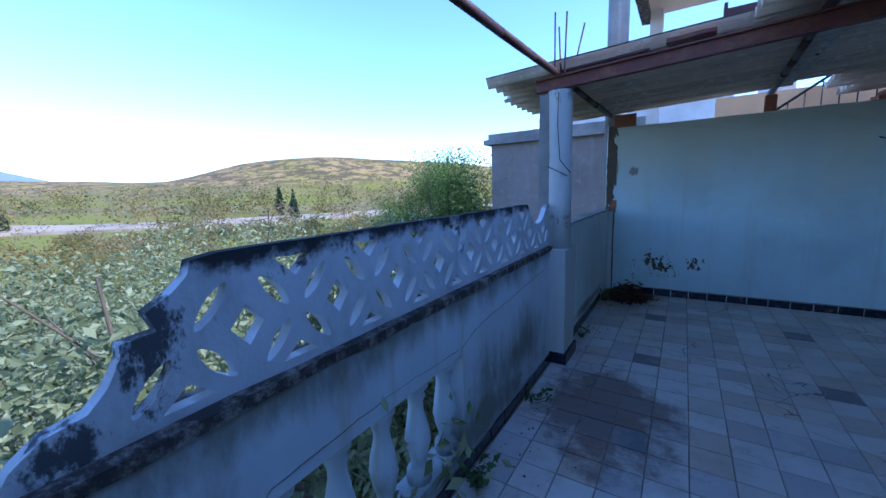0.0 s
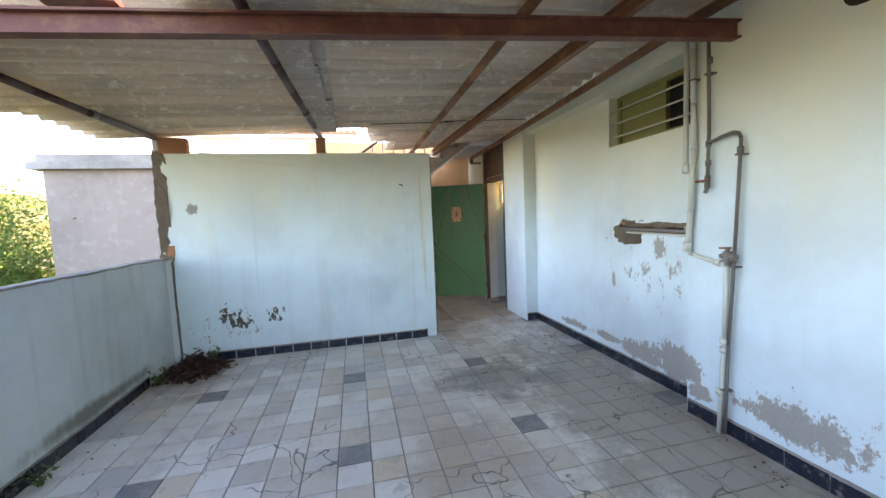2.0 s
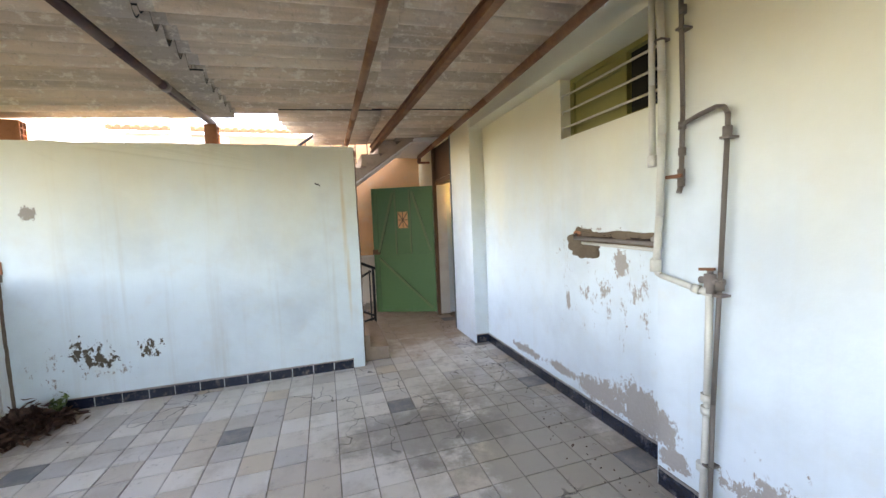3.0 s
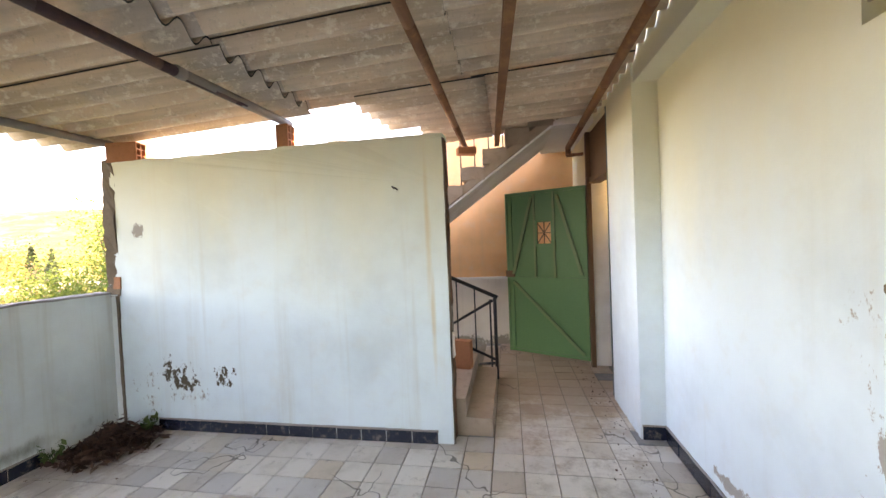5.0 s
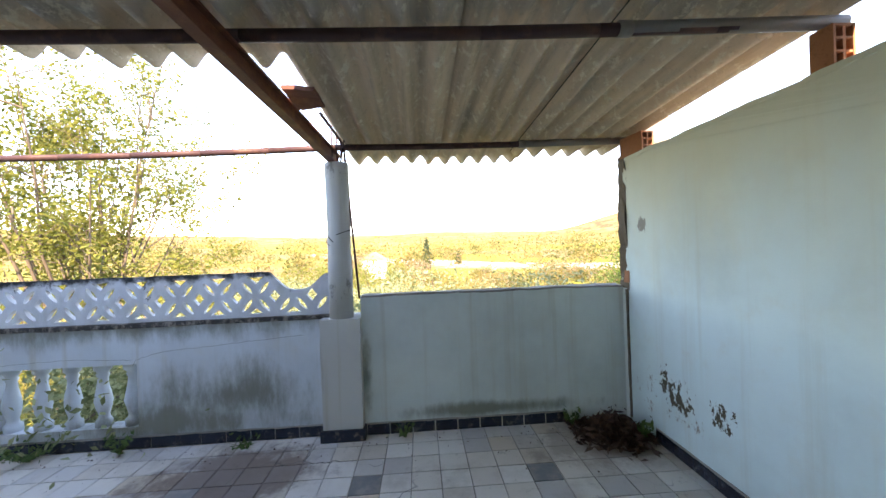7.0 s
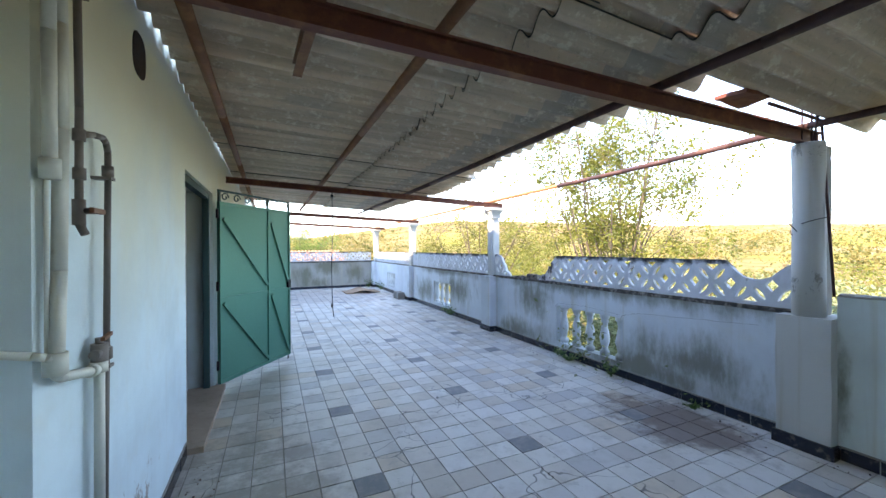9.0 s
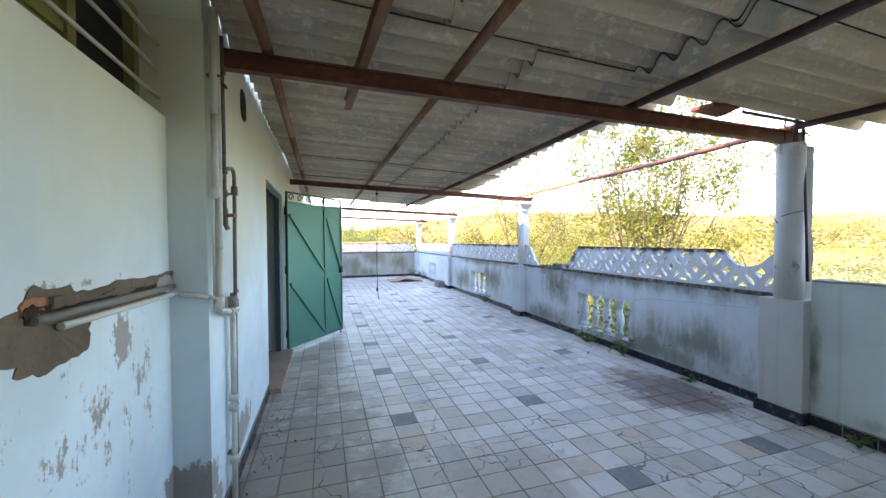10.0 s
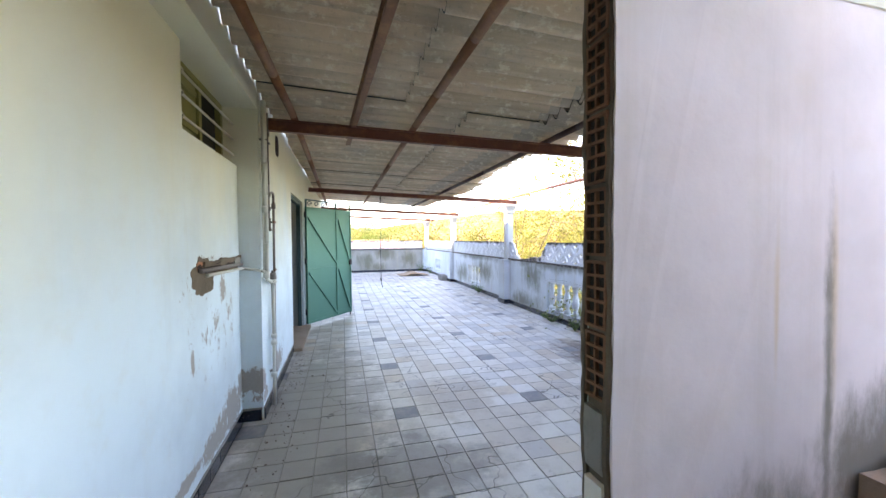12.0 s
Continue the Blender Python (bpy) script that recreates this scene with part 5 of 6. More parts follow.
box(bm, -0.88, -0.66, 7.9, 8.2, -0.01, 0.80)
part("support", bm, M_DADO, land)

upper = thing("upper_stair_flight", (2.0, 7.7, 1.2), "raw concrete upper stair flight with a white plastered soffit", "stairs")
FY0, FY1, RISE = 7.13, 8.14, 0.71


def flight_z(x):
    return 1.80 + (x - 1.60) * RISE


def slanted(x0, x1, y0, y1, lo, hi):
    bm = bmesh.new()
    vs = [bm.verts.new((x, y, flight_z(x) + d)) for y in (y0, y1) for x, d in ((x0, lo), (x1, lo), (x1, hi), (x0, hi))]
    for f in ((0, 1, 2, 3), (7, 6, 5, 4), (0, 4, 5, 1), (1, 5, 6, 2), (2, 6, 7, 3), (3, 7, 4, 0)):
        bm.faces.new([vs[i] for i in f])
    return bm


bm = slanted(0.15, 2.88, FY0, FY1, 0.0, 0.10)
rough_up(bm, 0.12, 0.008)
part("waist_slab", bm, M_STEP, upper, "raw concrete flank")
part("soffit", slanted(0.15, 2.88, FY0 + 0.01, FY1, -0.03, -0.004), M_WHITE, upper, "white plastered sloping underside")
bm = bmesh.new()
box(bm, 2.74, 3.154, FY0, 8.44, 2.60, 2.76)
rough_up(bm, 0.1, 0.004)
part("top_landing", bm, M_WHITE, upper, "white plastered landing slab")
for i in range(-7, 4):
    bm = bmesh.new()
    x0 = 2.04 + 0.235 * i
    z1 = 2.42 + 0.181 * i
    box(bm, x0, x0 + 0.25, FY0 - 0.012, FY1, flight_z(x0 + 0.25) - 0.02, z1)
    rough_up(bm, 0.06, 0.012)
    part("step", bm, M_STEP, upper, "raw crumbling concrete step")

rail = thing("stair_railing", (2.11, 7.1, 0), "black iron stair handrail with thin uprights", "railing")
def bar(pname, a, b, r):
    bm = bmesh.new()
    tube(bm, a, b, r, seg=8)
    part(pname, bm, M_IRON, rail)
bar("handrail", (2.14, 7.1, 0.86), (0.55, 7.1, 1.58), 0.020)
bar("lower_rail", (2.11, 7.1, 0.20), (0.55, 7.1, 0.92), 0.015)
bar("post", (2.11, 7.1, 0.0), (2.11, 7.1, 0.86), 0.018)
bar("post", (2.06, 7.1, 0.12), (2.06, 7.1, 0.84), 0.010)
bar("cross_rail", (2.08, 7.14, 0.82), (1.35, 7.9, 0.30), 0.016)
bar("cross_rail", (2.10, 7.12, 0.16), (1.90, 7.5, 0.02), 0.015)
for k in range(5):
    x = 1.90 - 0.19 * k
    bar("upright", (x, 7.1, 0.20 + (2.11 - x) * 0.455), (x, 7.1, 0.86 + (2.11 - x) * 0.455), 0.008)
rail2 = thing("upper_stair_railing", (1.0, 8.22, 1.6), "dark iron railing of the upper stair flight", "railing")
for k in range(14):
    bm = bmesh.new()
    x = 0.35 + 0.19 * k
    tube(bm, (x, 8.22, flight_z(x) + 0.30), (x, 8.22, flight_z(x) + 1.22), 0.009, seg=6)
    part("upright", bm, M_IRON, rail2)
bm = bmesh.new()
tube(bm, (0.30, 8.22, flight_z(0.30) + 1.22), (2.95, 8.22, flight_z(2.95) + 1.22), 0.020, seg=8)
part("handrail", bm, M_IRON, rail2)

# ochre stairwell wall with a pale dado and a ledge whitened as if sunlit
bm = bmesh.new()
box(bm, 0.2, 3.16, 8.45, 8.65, 0.94, 2.9)
wall_o = solo("wall_stairwell", bm, M_ORANGE, "rough ochre-orange rendered stairwell wall", "wall", kind="structure")
bm = bmesh.new()
box(bm, 0.2, 3.16, 8.42, 8.65, -0.02, 0.91)
rough_up(bm, 0.2, 0.004)
part("dado", bm, M_DADO, wall_o, "pale limewashed dado")
# white paint puts the bright sun line into the ledge's colour
bm = bmesh.new()
box(bm, 0.2, 2.4, 8.405, 8.65, 0.91, 0.94)
rough_up(bm, 0.08, 0.006)
part("dado_cap", bm, M_WHITE, wall_o, "dado ledge painted white for the sun on it")



def slab_roof(x0, x1, y0, y1, z0, z1):
    """A thin slanting roof plate from y0, z0 up to y1, z1."""
    bm = bmesh.new()
    vs = [bm.verts.new((x, y, z + d)) for d in (0, 0.08) for x, y, z in ((x0, y0, z0), (x1, y0, z0), (x1, y1, z1), (x0, y1, z1))]
    for f in ((3, 2, 1, 0), (4, 5, 6, 7), (0, 1, 5, 4), (1, 2, 6, 5), (2, 3, 7, 6), (3, 0, 4, 7)):
        bm.faces.new([vs[i] for i in f])
    return bm


# old concrete post behind the corner and the neighbouring houses
bm = bmesh.new()
lathe(bm, (-1.06, 6.10, -0.3), ((0.14, 0.0), (0.135, 3.0), (0.13, 7.5)), 20)
solo("concrete_post", bm, M_CONCRETE, "tall round grey concrete post rising past the roof", "post", base=(-1.06, 6.1, -0.3))
nb = thing("neighbour_shed", (-2.9, 11.5, GROUND), "grey rendered neighbouring shed with a concrete cornice", "building")
bm = bmesh.new()
box(bm, -4.95, -0.97, 10.3, 13.0, GROUND - 0.2, 2.72)
part("wall", bm, M_GREYWALL, nb)
bm = bmesh.new()
box(bm, -5.12, -0.97, 10.15, 13.1, 2.72, 2.86)
box(bm, -5.02, -0.97, 10.25, 13.0, 2.86, 3.02)
rough_up(bm, 0.2, 0.01)
part("cornice", bm, M_CONCRETE, nb, "weathered concrete cornice")
nh = thing("neighbour_house", (-1.5, 18, GROUND), "pinkish neighbouring house with a clay tile roof beyond the stairs", "building")
bm = bmesh.new()
box(bm, -4.2, 1.0, 16.0, 20.0, GROUND - 0.2, 4.60)
part("wall", bm, M_BACKPLASTER, nh)
nroof = part("roof", slab_roof(-4.5, 1.2, 15.6, 20.0, 4.62, 5.7), M_CLAY, nh, "clay tile roof")
for r in range(24):
    x = -4.4 + r * 0.24
    bm = bmesh.new()
    tube(bm, (x, 15.55, 4.66), (x, 20.0, 5.76), 0.085, seg=8)
    part("roof_tile", bm, M_CLAY, nroof)
nb2 = thing("neighbour_balcony", (1.0, 10.5, GROUND), "upper balcony with ochre soffit on a slim beige pillar", "balcony")
bm = bmesh.new()
box(bm, 1.2, 1.4, 9.5, 12.4, GROUND - 0.2, 5.05)
part("wall", bm, M_BACKPLASTER, nb2)
bm = bmesh.new()
box(bm, -0.98, -0.74, 9.75, 9.99, GROUND, 5.05)
part("balcony_pillar", bm, M_DADO, nb2, "slim beige pillar")
bm = bmesh.new()
box(bm, -0.98, 1.4, 6.3, 10.05, 5.05, 5.25)
part("balcony_slab", bm, M_SOFFIT, nb2, "beige-painted balcony soffit")
bm = bmesh.new()
box(bm, -1.16, -0.98, 6.2, 10.1, 4.92, 5.35)
rough_up(bm, 0.2, 0.012)
part("balcony_edge", bm, M_COPING, nb2, "lichened concrete edge")
# bits of steel lying on the roof
bm = bmesh.new()
box(bm, -0.02, 0.20, 3.50, 3.58, 2.585, 2.66)
box(bm, -0.02, 0.0, 3.50, 3.58, 2.66, 2.70)
box(bm, 0.18, 0.20, 3.50, 3.58, 2.66, 2.71)
solo("steel_offcut", bm, M_PIPE_DARK, "dark steel channel offcut lying on the roof sheets", "metal scrap", base=(0.1, 3.54, 2.585))
bm = bmesh.new()
tube(bm, (0.26, 3.52, 2.62), (0.34, 3.85, 2.66), 0.035, seg=10)
solo("pipe_offcut", bm, M_PIPE_DARK, "dark pipe offcut lying on the roof sheets", "metal scrap", base=(0.3, 3.6, 2.6))

# small lizard-like dark mark, built in a made-up hook shape
bm = bmesh.new()
path_tube(bm, [(1.45, 5.80, 1.892), (1.465, 5.788, 1.878), (1.478, 5.790, 1.880), (1.495, 5.785, 1.862)], 0.006, 6)
tube(bm, (1.47, 5.802, 1.876), (1.47, 5.775, 1.876), 0.006, seg=6)
solo("wall_mark", bm, M_IRON, "small dark lizard-like mark on the partition", "hook", base=(1.47, 5.80, 1.875))

# ---- litter and weeds on the terrace ----
rng = np.random.default_rng(5)


def leaf_soup(centres, size, flat=0.6, long=2.2):
    """Bent quads, two faces each, at the given places."""
    n = len(centres)
    d = rng.normal(size=(n, 3))
    d[:, 2] *= flat
    d /= np.linalg.norm(d, axis=1)[:, None]
    s = np.cross(d, rng.normal(size=(n, 3)))
    s /= np.linalg.norm(s, axis=1)[:, None]
    nn = np.cross(d, s)
    k = size * rng.uniform(0.6, 1.4, size=(n, 1))
    c = np.asarray(centres)
    quads = np.stack([c - d * k * long / 2, c + s * k / 2 + nn * k * 0.15, c + d * k * long / 2, c - s * k / 2 + nn * k * 0.15], axis=1).reshape(-1, 3)
    return quads, np.arange(4 * n).reshape(-1, 4)


pile = rng.normal(size=(1100, 3)) * (0.125, 0.12, 0.0)
pile[:, 2] = np.abs(rng.normal(size=1100)) * 0.075 * np.exp(-(pile[:, 0] ** 2 + pile[:, 1] ** 2) / 0.04)
pile = np.array([(min(max(p[0], -0.24), 0.4), min(p[1], 0.24), p[2] + 0.015) for p in pile])
ob = soup("leaf_litter", *leaf_soup(pile, 0.032, 0.6, 2.6), M_DEADLEAF)
ob.location = (-0.78, 5.52, 0.0)
tagged(ob, "heap of dry dark brown leaves in the parapet corner", "leaf litter")


def weed(x, y, n, h, spread, label):
    c = []
    for _ in range(n):
        t = rng.uniform(0.1, 1)
        a = rng.uniform(0, 6.28)
        c.append((x + math.cos(a) * spread * t, y + math.sin(a) * spread * t, 0.01 + h * t * rng.uniform(0.5, 1.0)))
    c = np.array(c) - np.array((x, y, 0.0))
    w = thing("weed", (x, y, 0), label, "plant", "weeds at the foot of the walls")
    tagged(soup("leaves", *leaf_soup(c, 0.022, 0.9, 2.4), M_WEED, w), kind="stuff")
    for k in range(5):
        bm = bmesh.new()
        a = k * 1.3
        tube(bm, (x, y, 0.0), (x + math.cos(a) * spread * 0.6, y + math.sin(a) * spread * 0.6, h * 0.75), 0.003, 0.0015, seg=5)
        part("stem", bm, M_WEED, w)


weed(-0.98, 5.26, 40, 0.15, 0.07, "small green weed at the parapet foot")
weed(-0.66, 5.70, 50, 0.20, 0.06, "green weed behind the dead leaves")
weed(-0.99, 1.62, 80, 0.20, 0.10, "dark green weed at the foot of the balusters")
weed(-0.99, 0.95, 150, 0.17, 0.20, "low green weeds under the balusters")
weed(-1.00, -2.75, 170, 0.28, 0.20, "bushy green weed at the railing foot")
weed(-0.98, 3.85, 40, 0.12, 0.10, "thin green sprig by the pillar")
weed(-1.00, -8.6, 170, 0.35, 0.22, "green weed beside the cardboard")
weed(-0.8, -9.7, 150, 0.4, 0.2, "green weed in the far corner")
weed(-1.0, 2.55, 40, 0.07, 0.15, "low weeds along the skirting")
for y in (-5.95, -6.25):
    bm = bmesh.new()
    box(bm, -0.96, -0.76, y, y + 0.16, 0.0, 0.2)
    rough_up(bm, 0.08, 0.01)
    solo("concrete_block", bm, M_CONCRETE, "grey concrete block lying beside a pillar", "block", "loose concrete blocks", base=(-0.86, y, 0))
bm = bmesh.new()
n = 12
rows = []
for i in range(n + 1):
    x = -0.75 + 1.15 * i / n
    z = 0.02 + 0.10 * max(0.0, math.sin(math.pi * (i / n) * 1.3 - 0.4)) ** 2
    rows.append([bm.verts.new((x, -8.6, z)), bm.verts.new((x, -7.75, z * 0.8))])
for a, b in zip(rows, rows[1:]):
    bm.faces.new((a[0], b[0], b[1], a[1]))
ext = bmesh.ops.extrude_face_region(bm, geom=list(bm.faces))
bmesh.ops.translate(bm, verts=[v for v in ext["geom"] if isinstance(v, bmesh.types.BMVert)], vec=(0, 0, 0.02))
solo("cardboard_sheet", bm, M_CARD, "buckled brown cardboard sheet lying on the tiles", "cardboard", base=(-0.2, -8.2, 0))


# ---- land, trees and distance ----
def land_z(x, y):
    r = math.hypot(x, y)
    z = GROUND - 1.5 * min(1.0, r / 60)
    for hx, hy, h, s in ((-405, 285, 38, 85), (-330, 370, 19, 80), (-240, 430, 24, 75), (-100, 560, 18, 110), (-640, 300, 17, 110), (-750, 80, 22, 150), (-720, -120, 19, 200), (-520, -300, 16, 140), (-330, -420, 22, 150), (-150, -330, 20, 100), (-2500, 260, 105, 260), (-2700, -350, 90, 420)):
        d2 = ((x - hx) ** 2 + (y - hy) ** 2) / (2 * s * s)
        z += h * math.exp(-d2)
    if r > 110:
        z += min(1.0, (r - 110) / 250) * 3.5 * noise.noise((x * 0.012, y * 0.012, 0.0)) + min(1.0, (r - 110) / 200) * 3.0
    if r > 900:
        z += min(1.0, (r - 900) / 900) * (55 + 75 * noise.noise((x * 0.0011, y * 0.0011, 7.0)))
    return z


radii = [0.0, 6, 12, 20, 30, 42, 56, 72, 90, 110, 135, 160, 190, 225, 260, 300, 345, 395, 450, 510, 580, 660, 760, 900, 1100, 1400, 1800, 2300, 3000, 4200]
SEG = 180
verts, faces = [(0, 0, GROUND)], []
for r in radii[1:]:
    for i in range(SEG):
        a = 2 * math.pi * i / SEG
        x, y = r * math.cos(a), r * math.sin(a)
        verts.append((x, y, land_z(x, y)))
for i in range(SEG):
    faces.append((0, 1 + i, 1 + (i + 1) % SEG))
for k in range(len(radii) - 2):
    o = 1 + k * SEG
    for i in range(SEG):
        j = (i + 1) % SEG
        faces.append((o + i, o + SEG + i, o + SEG + j, o + j))
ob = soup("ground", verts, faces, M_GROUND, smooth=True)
tagged(ob, "green and straw-coloured valley floor rising to scrubby hills, blue haze painted on its far part", "ground", kind="structure")

# pale dirt road across the valley
pts = [(-250, -60), (-170, -10), (-125, 20), (-98, 50), (-80, 80), (-55, 112), (-20, 150)]
bm = bmesh.new()
prev = None
for (x0, y0), (x1, y1) in zip(pts, pts[1:]):
    for k in range(8):
        t = k / 8
        x, y = x0 + (x1 - x0) * t, y0 + (y1 - y0) * t
        n = Vector((y1 - y0, x0 - x1)).normalized() * (12.0 + 3.0 * noise.noise((x * 0.1, y * 0.1, 0)))
        cur = [bm.verts.new((x + n.x * s, y + n.y * s, land_z(x, y) + 0.45)) for s in (-1, 1)]
        if prev:
            bm.faces.new((prev[0], prev[1], cur[1], cur[0]))
        prev = cur
ext = bmesh.ops.extrude_face_region(bm, geom=list(bm.faces))
bmesh.ops.translate(bm, verts=[v for v in ext["geom"] if isinstance(v, bmesh.types.BMVert)], vec=(0, 0, -0.8))
solo("road", bm, M_ROAD, "pale sandy dirt road across the valley", "road", kind="structure")


def limb(bm, a, b, r0, r1, bend, segs=4):
    a, b = Vector(a), Vector(b)
    prev, pr = a, r0
    for i in range(1, segs + 1):
        t = i / segs
        p = a.lerp(b, t) + Vector(noise.noise_vector(a * 1.7 + b * 0.6 + Vector((t * 2, 0, 0)))) * bend * math.sin(math.pi * min(1, t * 1.0 + 0.15))
        r = r0 + (r1 - r0) * t
        tube(bm, prev, p, pr, r, seg=6, cap=False)
        prev, pr = p, r
    return prev


def tree(name, base, height, spread, leaves, leaf, material, label, trunk_r=0.11, limbs=9, sparse=0.0, twigs=60, low=0.25):
    """A tapered trunk, forked limbs and a crown of many small leaves in uneven clumps."""
    r = np.random.default_rng(int(abs(base[0] * 71 + base[1] * 37)) + 3)
    t = thing(name, base, label, "tree", "trees beside the terrace")
    base = Vector(base)
    bm = bmesh.new()
    fork = base + Vector((0, 0, height * low))
    limb(bm, base, fork, trunk_r * 1.25, trunk_r, 0.08)
    tips = []
    for i in range(limbs):
        a = 2 * math.pi * (i + r.uniform(-0.3, 0.3)) / limbs
        out = spread * r.uniform(0.35, 0.9)
        up = height * r.uniform(0.55, 1.0) if sparse else height * r.uniform(0.45, 0.95)
        end = base + Vector((math.cos(a) * out, math.sin(a) * out, up))
        start = base + Vector((0, 0, height * low * r.uniform(0.7, 1.3)))
        limb(bm, start, end, trunk_r * 0.6, trunk_r * 0.12, spread * 0.14)
        for k in range(4):
            q = start.lerp(end, r.uniform(0.35, 0.95))
            e2 = q + Vector(r.normal(size=3)) * spread * 0.28 + Vector((0, 0, height * 0.06))
            limb(bm, q, e2, trunk_r * 0.22, trunk_r * 0.06, spread * 0.06, 3)
            tips += [q.lerp(e2, 0.6), e2]
            for _ in range(twigs // limbs // 4 + 1):
                e3 = e2 + Vector(r.normal(size=3)) * spread * 0.16
                limb(bm, q.lerp(e2, r.uniform(0.4, 1.0)), e3, trunk_r * 0.07, trunk_r * 0.03, spread * 0.03, 2)
                tips.append(e3)
        tips.append(end)
    part("trunk", bm, M_BARK, t, "grey-brown bark")
    tp = np.array([tuple(p) for p in tips])
    pick = tp[r.integers(0, len(tp), leaves)]
    scatter = r.normal(size=(leaves, 3)) * spread * (0.045 if sparse else 0.15)
    c = pick + scatter - np.array(base)
    c = c[(c[:, 2] > height * 0.08) & (c[:, 2] < height * 1.03)]
    crown = soup("crown", *leaf_soup(c, leaf, 0.8, 2.0), material, t)
    tagged(crown, "crown of many small leaves")
    return t


tree("olive_tree", (-4.3, 3.6, GROUND), 4.3, 2.2, 60000, 0.036, M_OLIVE, "silvery green bushy olive tree growing below the terrace")
tree("olive_tree", (-3.6, 0.9, GROUND), 4.40, 1.9, 60000, 0.035, M_OLIVE, "silvery green bushy olive tree close to the railing")
tree("olive_tree", (-7.6, 5.2, GROUND), 4.5, 2.5, 36000, 0.045, M_OLIVE, "silvery green bushy olive tree below the terrace")
tree("olive_tree", (-8.2, 0.6, GROUND), 4.3, 2.5, 34000, 0.045, M_OLIVE, "silvery green bushy olive tree below the terrace")
tree("green_tree", (-7.7, 11.8, GROUND), 6.3, 2.3, 52000, 0.042, M_FRESH, "dense dark green tree beside the neighbouring shed")
tree("spring_tree", (-5.7, -2.5, GROUND), 9.7, 2.6, 30000, 0.042, M_SPRING, "thin young tree with sparse yellow-green spring leaves", 0.065, 18, 1.0, 520, 0.22)
tree("spring_tree", (-4.6, -7.6, GROUND), 7.2, 3.0, 26000, 0.034, M_SPRING, "young tree with yellow-green leaves beyond the railing", 0.08, 12, 1.0, 260, 0.3)

tree("dark_tree", (0.4, -26.5, GROUND), 6.6, 2.0, 26000, 0.045, M_FRESH, "dark green tree behind the end wall")
tree("spring_tree", (4.4, -25.0, GROUND), 7.4, 2.2, 9000, 0.055, M_SPRING, "yellow-green tree behind the end wall", 0.09, 10, 1.0, 90, 0.3)

# woods and scrub of the valley, one mass each
rng = np.random.default_rng(11)


def scrub(name, spots, per, leaf, material, label, shape=0.5):
    cs = []
    for x, y, w, h in spots:
        z = land_z(x, y)
        n = int(per)
        p = rng.normal(size=(n, 3))
        p /= np.linalg.norm(p, axis=1)[:, None]
        p *= rng.uniform(0.55, 1.0, size=(n, 1)) * (1 + 0.35 * np.sin(p[:, :1] * 5 + x) * np.cos(p[:, 1:2] * 4 + y))
        if shape > 1:
            p[:, :2] *= np.clip(1.1 - (p[:, 2:3] + 1) / 2, 0.05, 1)
        cs.append(np.array((x, y, z + h * 0.46)) + p * (w / 2, w / 2, h / 2))
    c = np.concatenate(cs)
    q, f = leaf_soup(c, leaf, 0.7, 1.5)
    k = np.repeat(np.linalg.norm(c[:, :2], axis=1), 4)[:, None]
    mid = np.repeat(c, 4, axis=0)
    q = mid + (q - mid) * np.clip(k / 22.0, 0.6, 5.0)
    ob = soup(name, q, f, material)
    return tagged(ob, label, "vegetation", kind="stuff")


def ring(n, r0, r1, a0, a1, w, h):
    out = []
    while len(out) < n:
        a, r = radians(rng.uniform(a0, a1)), r0 + (r1 - r0) * rng.uniform() ** 1.3
        x, y = r * math.cos(a), r * math.sin(a)
        s = rng.uniform(0.6, 1.35)
        out.append((x, y, w * s * (1 + r / 260), h * s * (1 + r / 300)))
    return out


scrub("near_bushes", ring(90, 11, 30, 118, 262, 2.6, 1.9), 1000, 0.062, M_WOODS, "green and straw-coloured bushes below the terrace")
scrub("valley_scrub", ring(260, 26, 76, 112, 268, 3.6, 2.2), 520, 0.075, M_WOODS, "mixed scrub and orchard trees in the valley")
scrub("yellow_scrub", ring(150, 16, 80, 180, 268, 4.0, 3.4), 560, 0.070, M_SPRING, "yellow-green leafing trees in the valley")
scrub("bare_trees", ring(34, 40, 100, 112, 200, 4.5, 4.6), 420, 0.050, M_TWIGS, "brown leafless trees in the valley")
scrub("far_woods", ring(300, 105, 330, 108, 270, 7.0, 6.0), 170, 0.105, M_WOODS, "dark far woods on the hills")
scrub("pines", ring(5, 100, 140, 115, 190, 2.6, 6.0), 420, 0.12, M_PINE, "dark pointed pines in the valley", 2.0)

# far white building, and the clay roof beyond the south end
wb = thing("white_building", (-86, -6, land_z(-86, -6)), "small white building far off in the valley", "building")
bm = bmesh.new()
g = land_z(-86, -6)
box(bm, -90, -83, -9, -4, g - 0.5, g + 4.2)
part("wall", bm, M_WHITE, wb)
bm = bmesh.new()
vs = [bm.verts.new(p) for p in ((-90.3, -9.3, g + 4.2), (-82.7, -9.3, g + 4.2), (-82.7, -3.7, g + 4.2), (-90.3, -3.7, g + 4.2), (-90.3, -6.5, g + 6.0), (-82.7, -6.5, g + 6.0))]
for f in ((0, 1, 5, 4), (2, 3, 4, 5), (0, 4, 3), (1, 2, 5), (3, 2, 1, 0)):
    bm.faces.new([vs[i] for i in f])
part("roof", bm, M_CLAY, wb)
sh = thing("clay_roof_house", (2.5, -22, GROUND), "house with a clay tile roof beyond the end wall", "building")
bm = bmesh.new()
box(bm, -1.5, 6.5, -26, -20, GROUND - 0.5, 0.54)
part("wall", bm, M_DADO, sh)
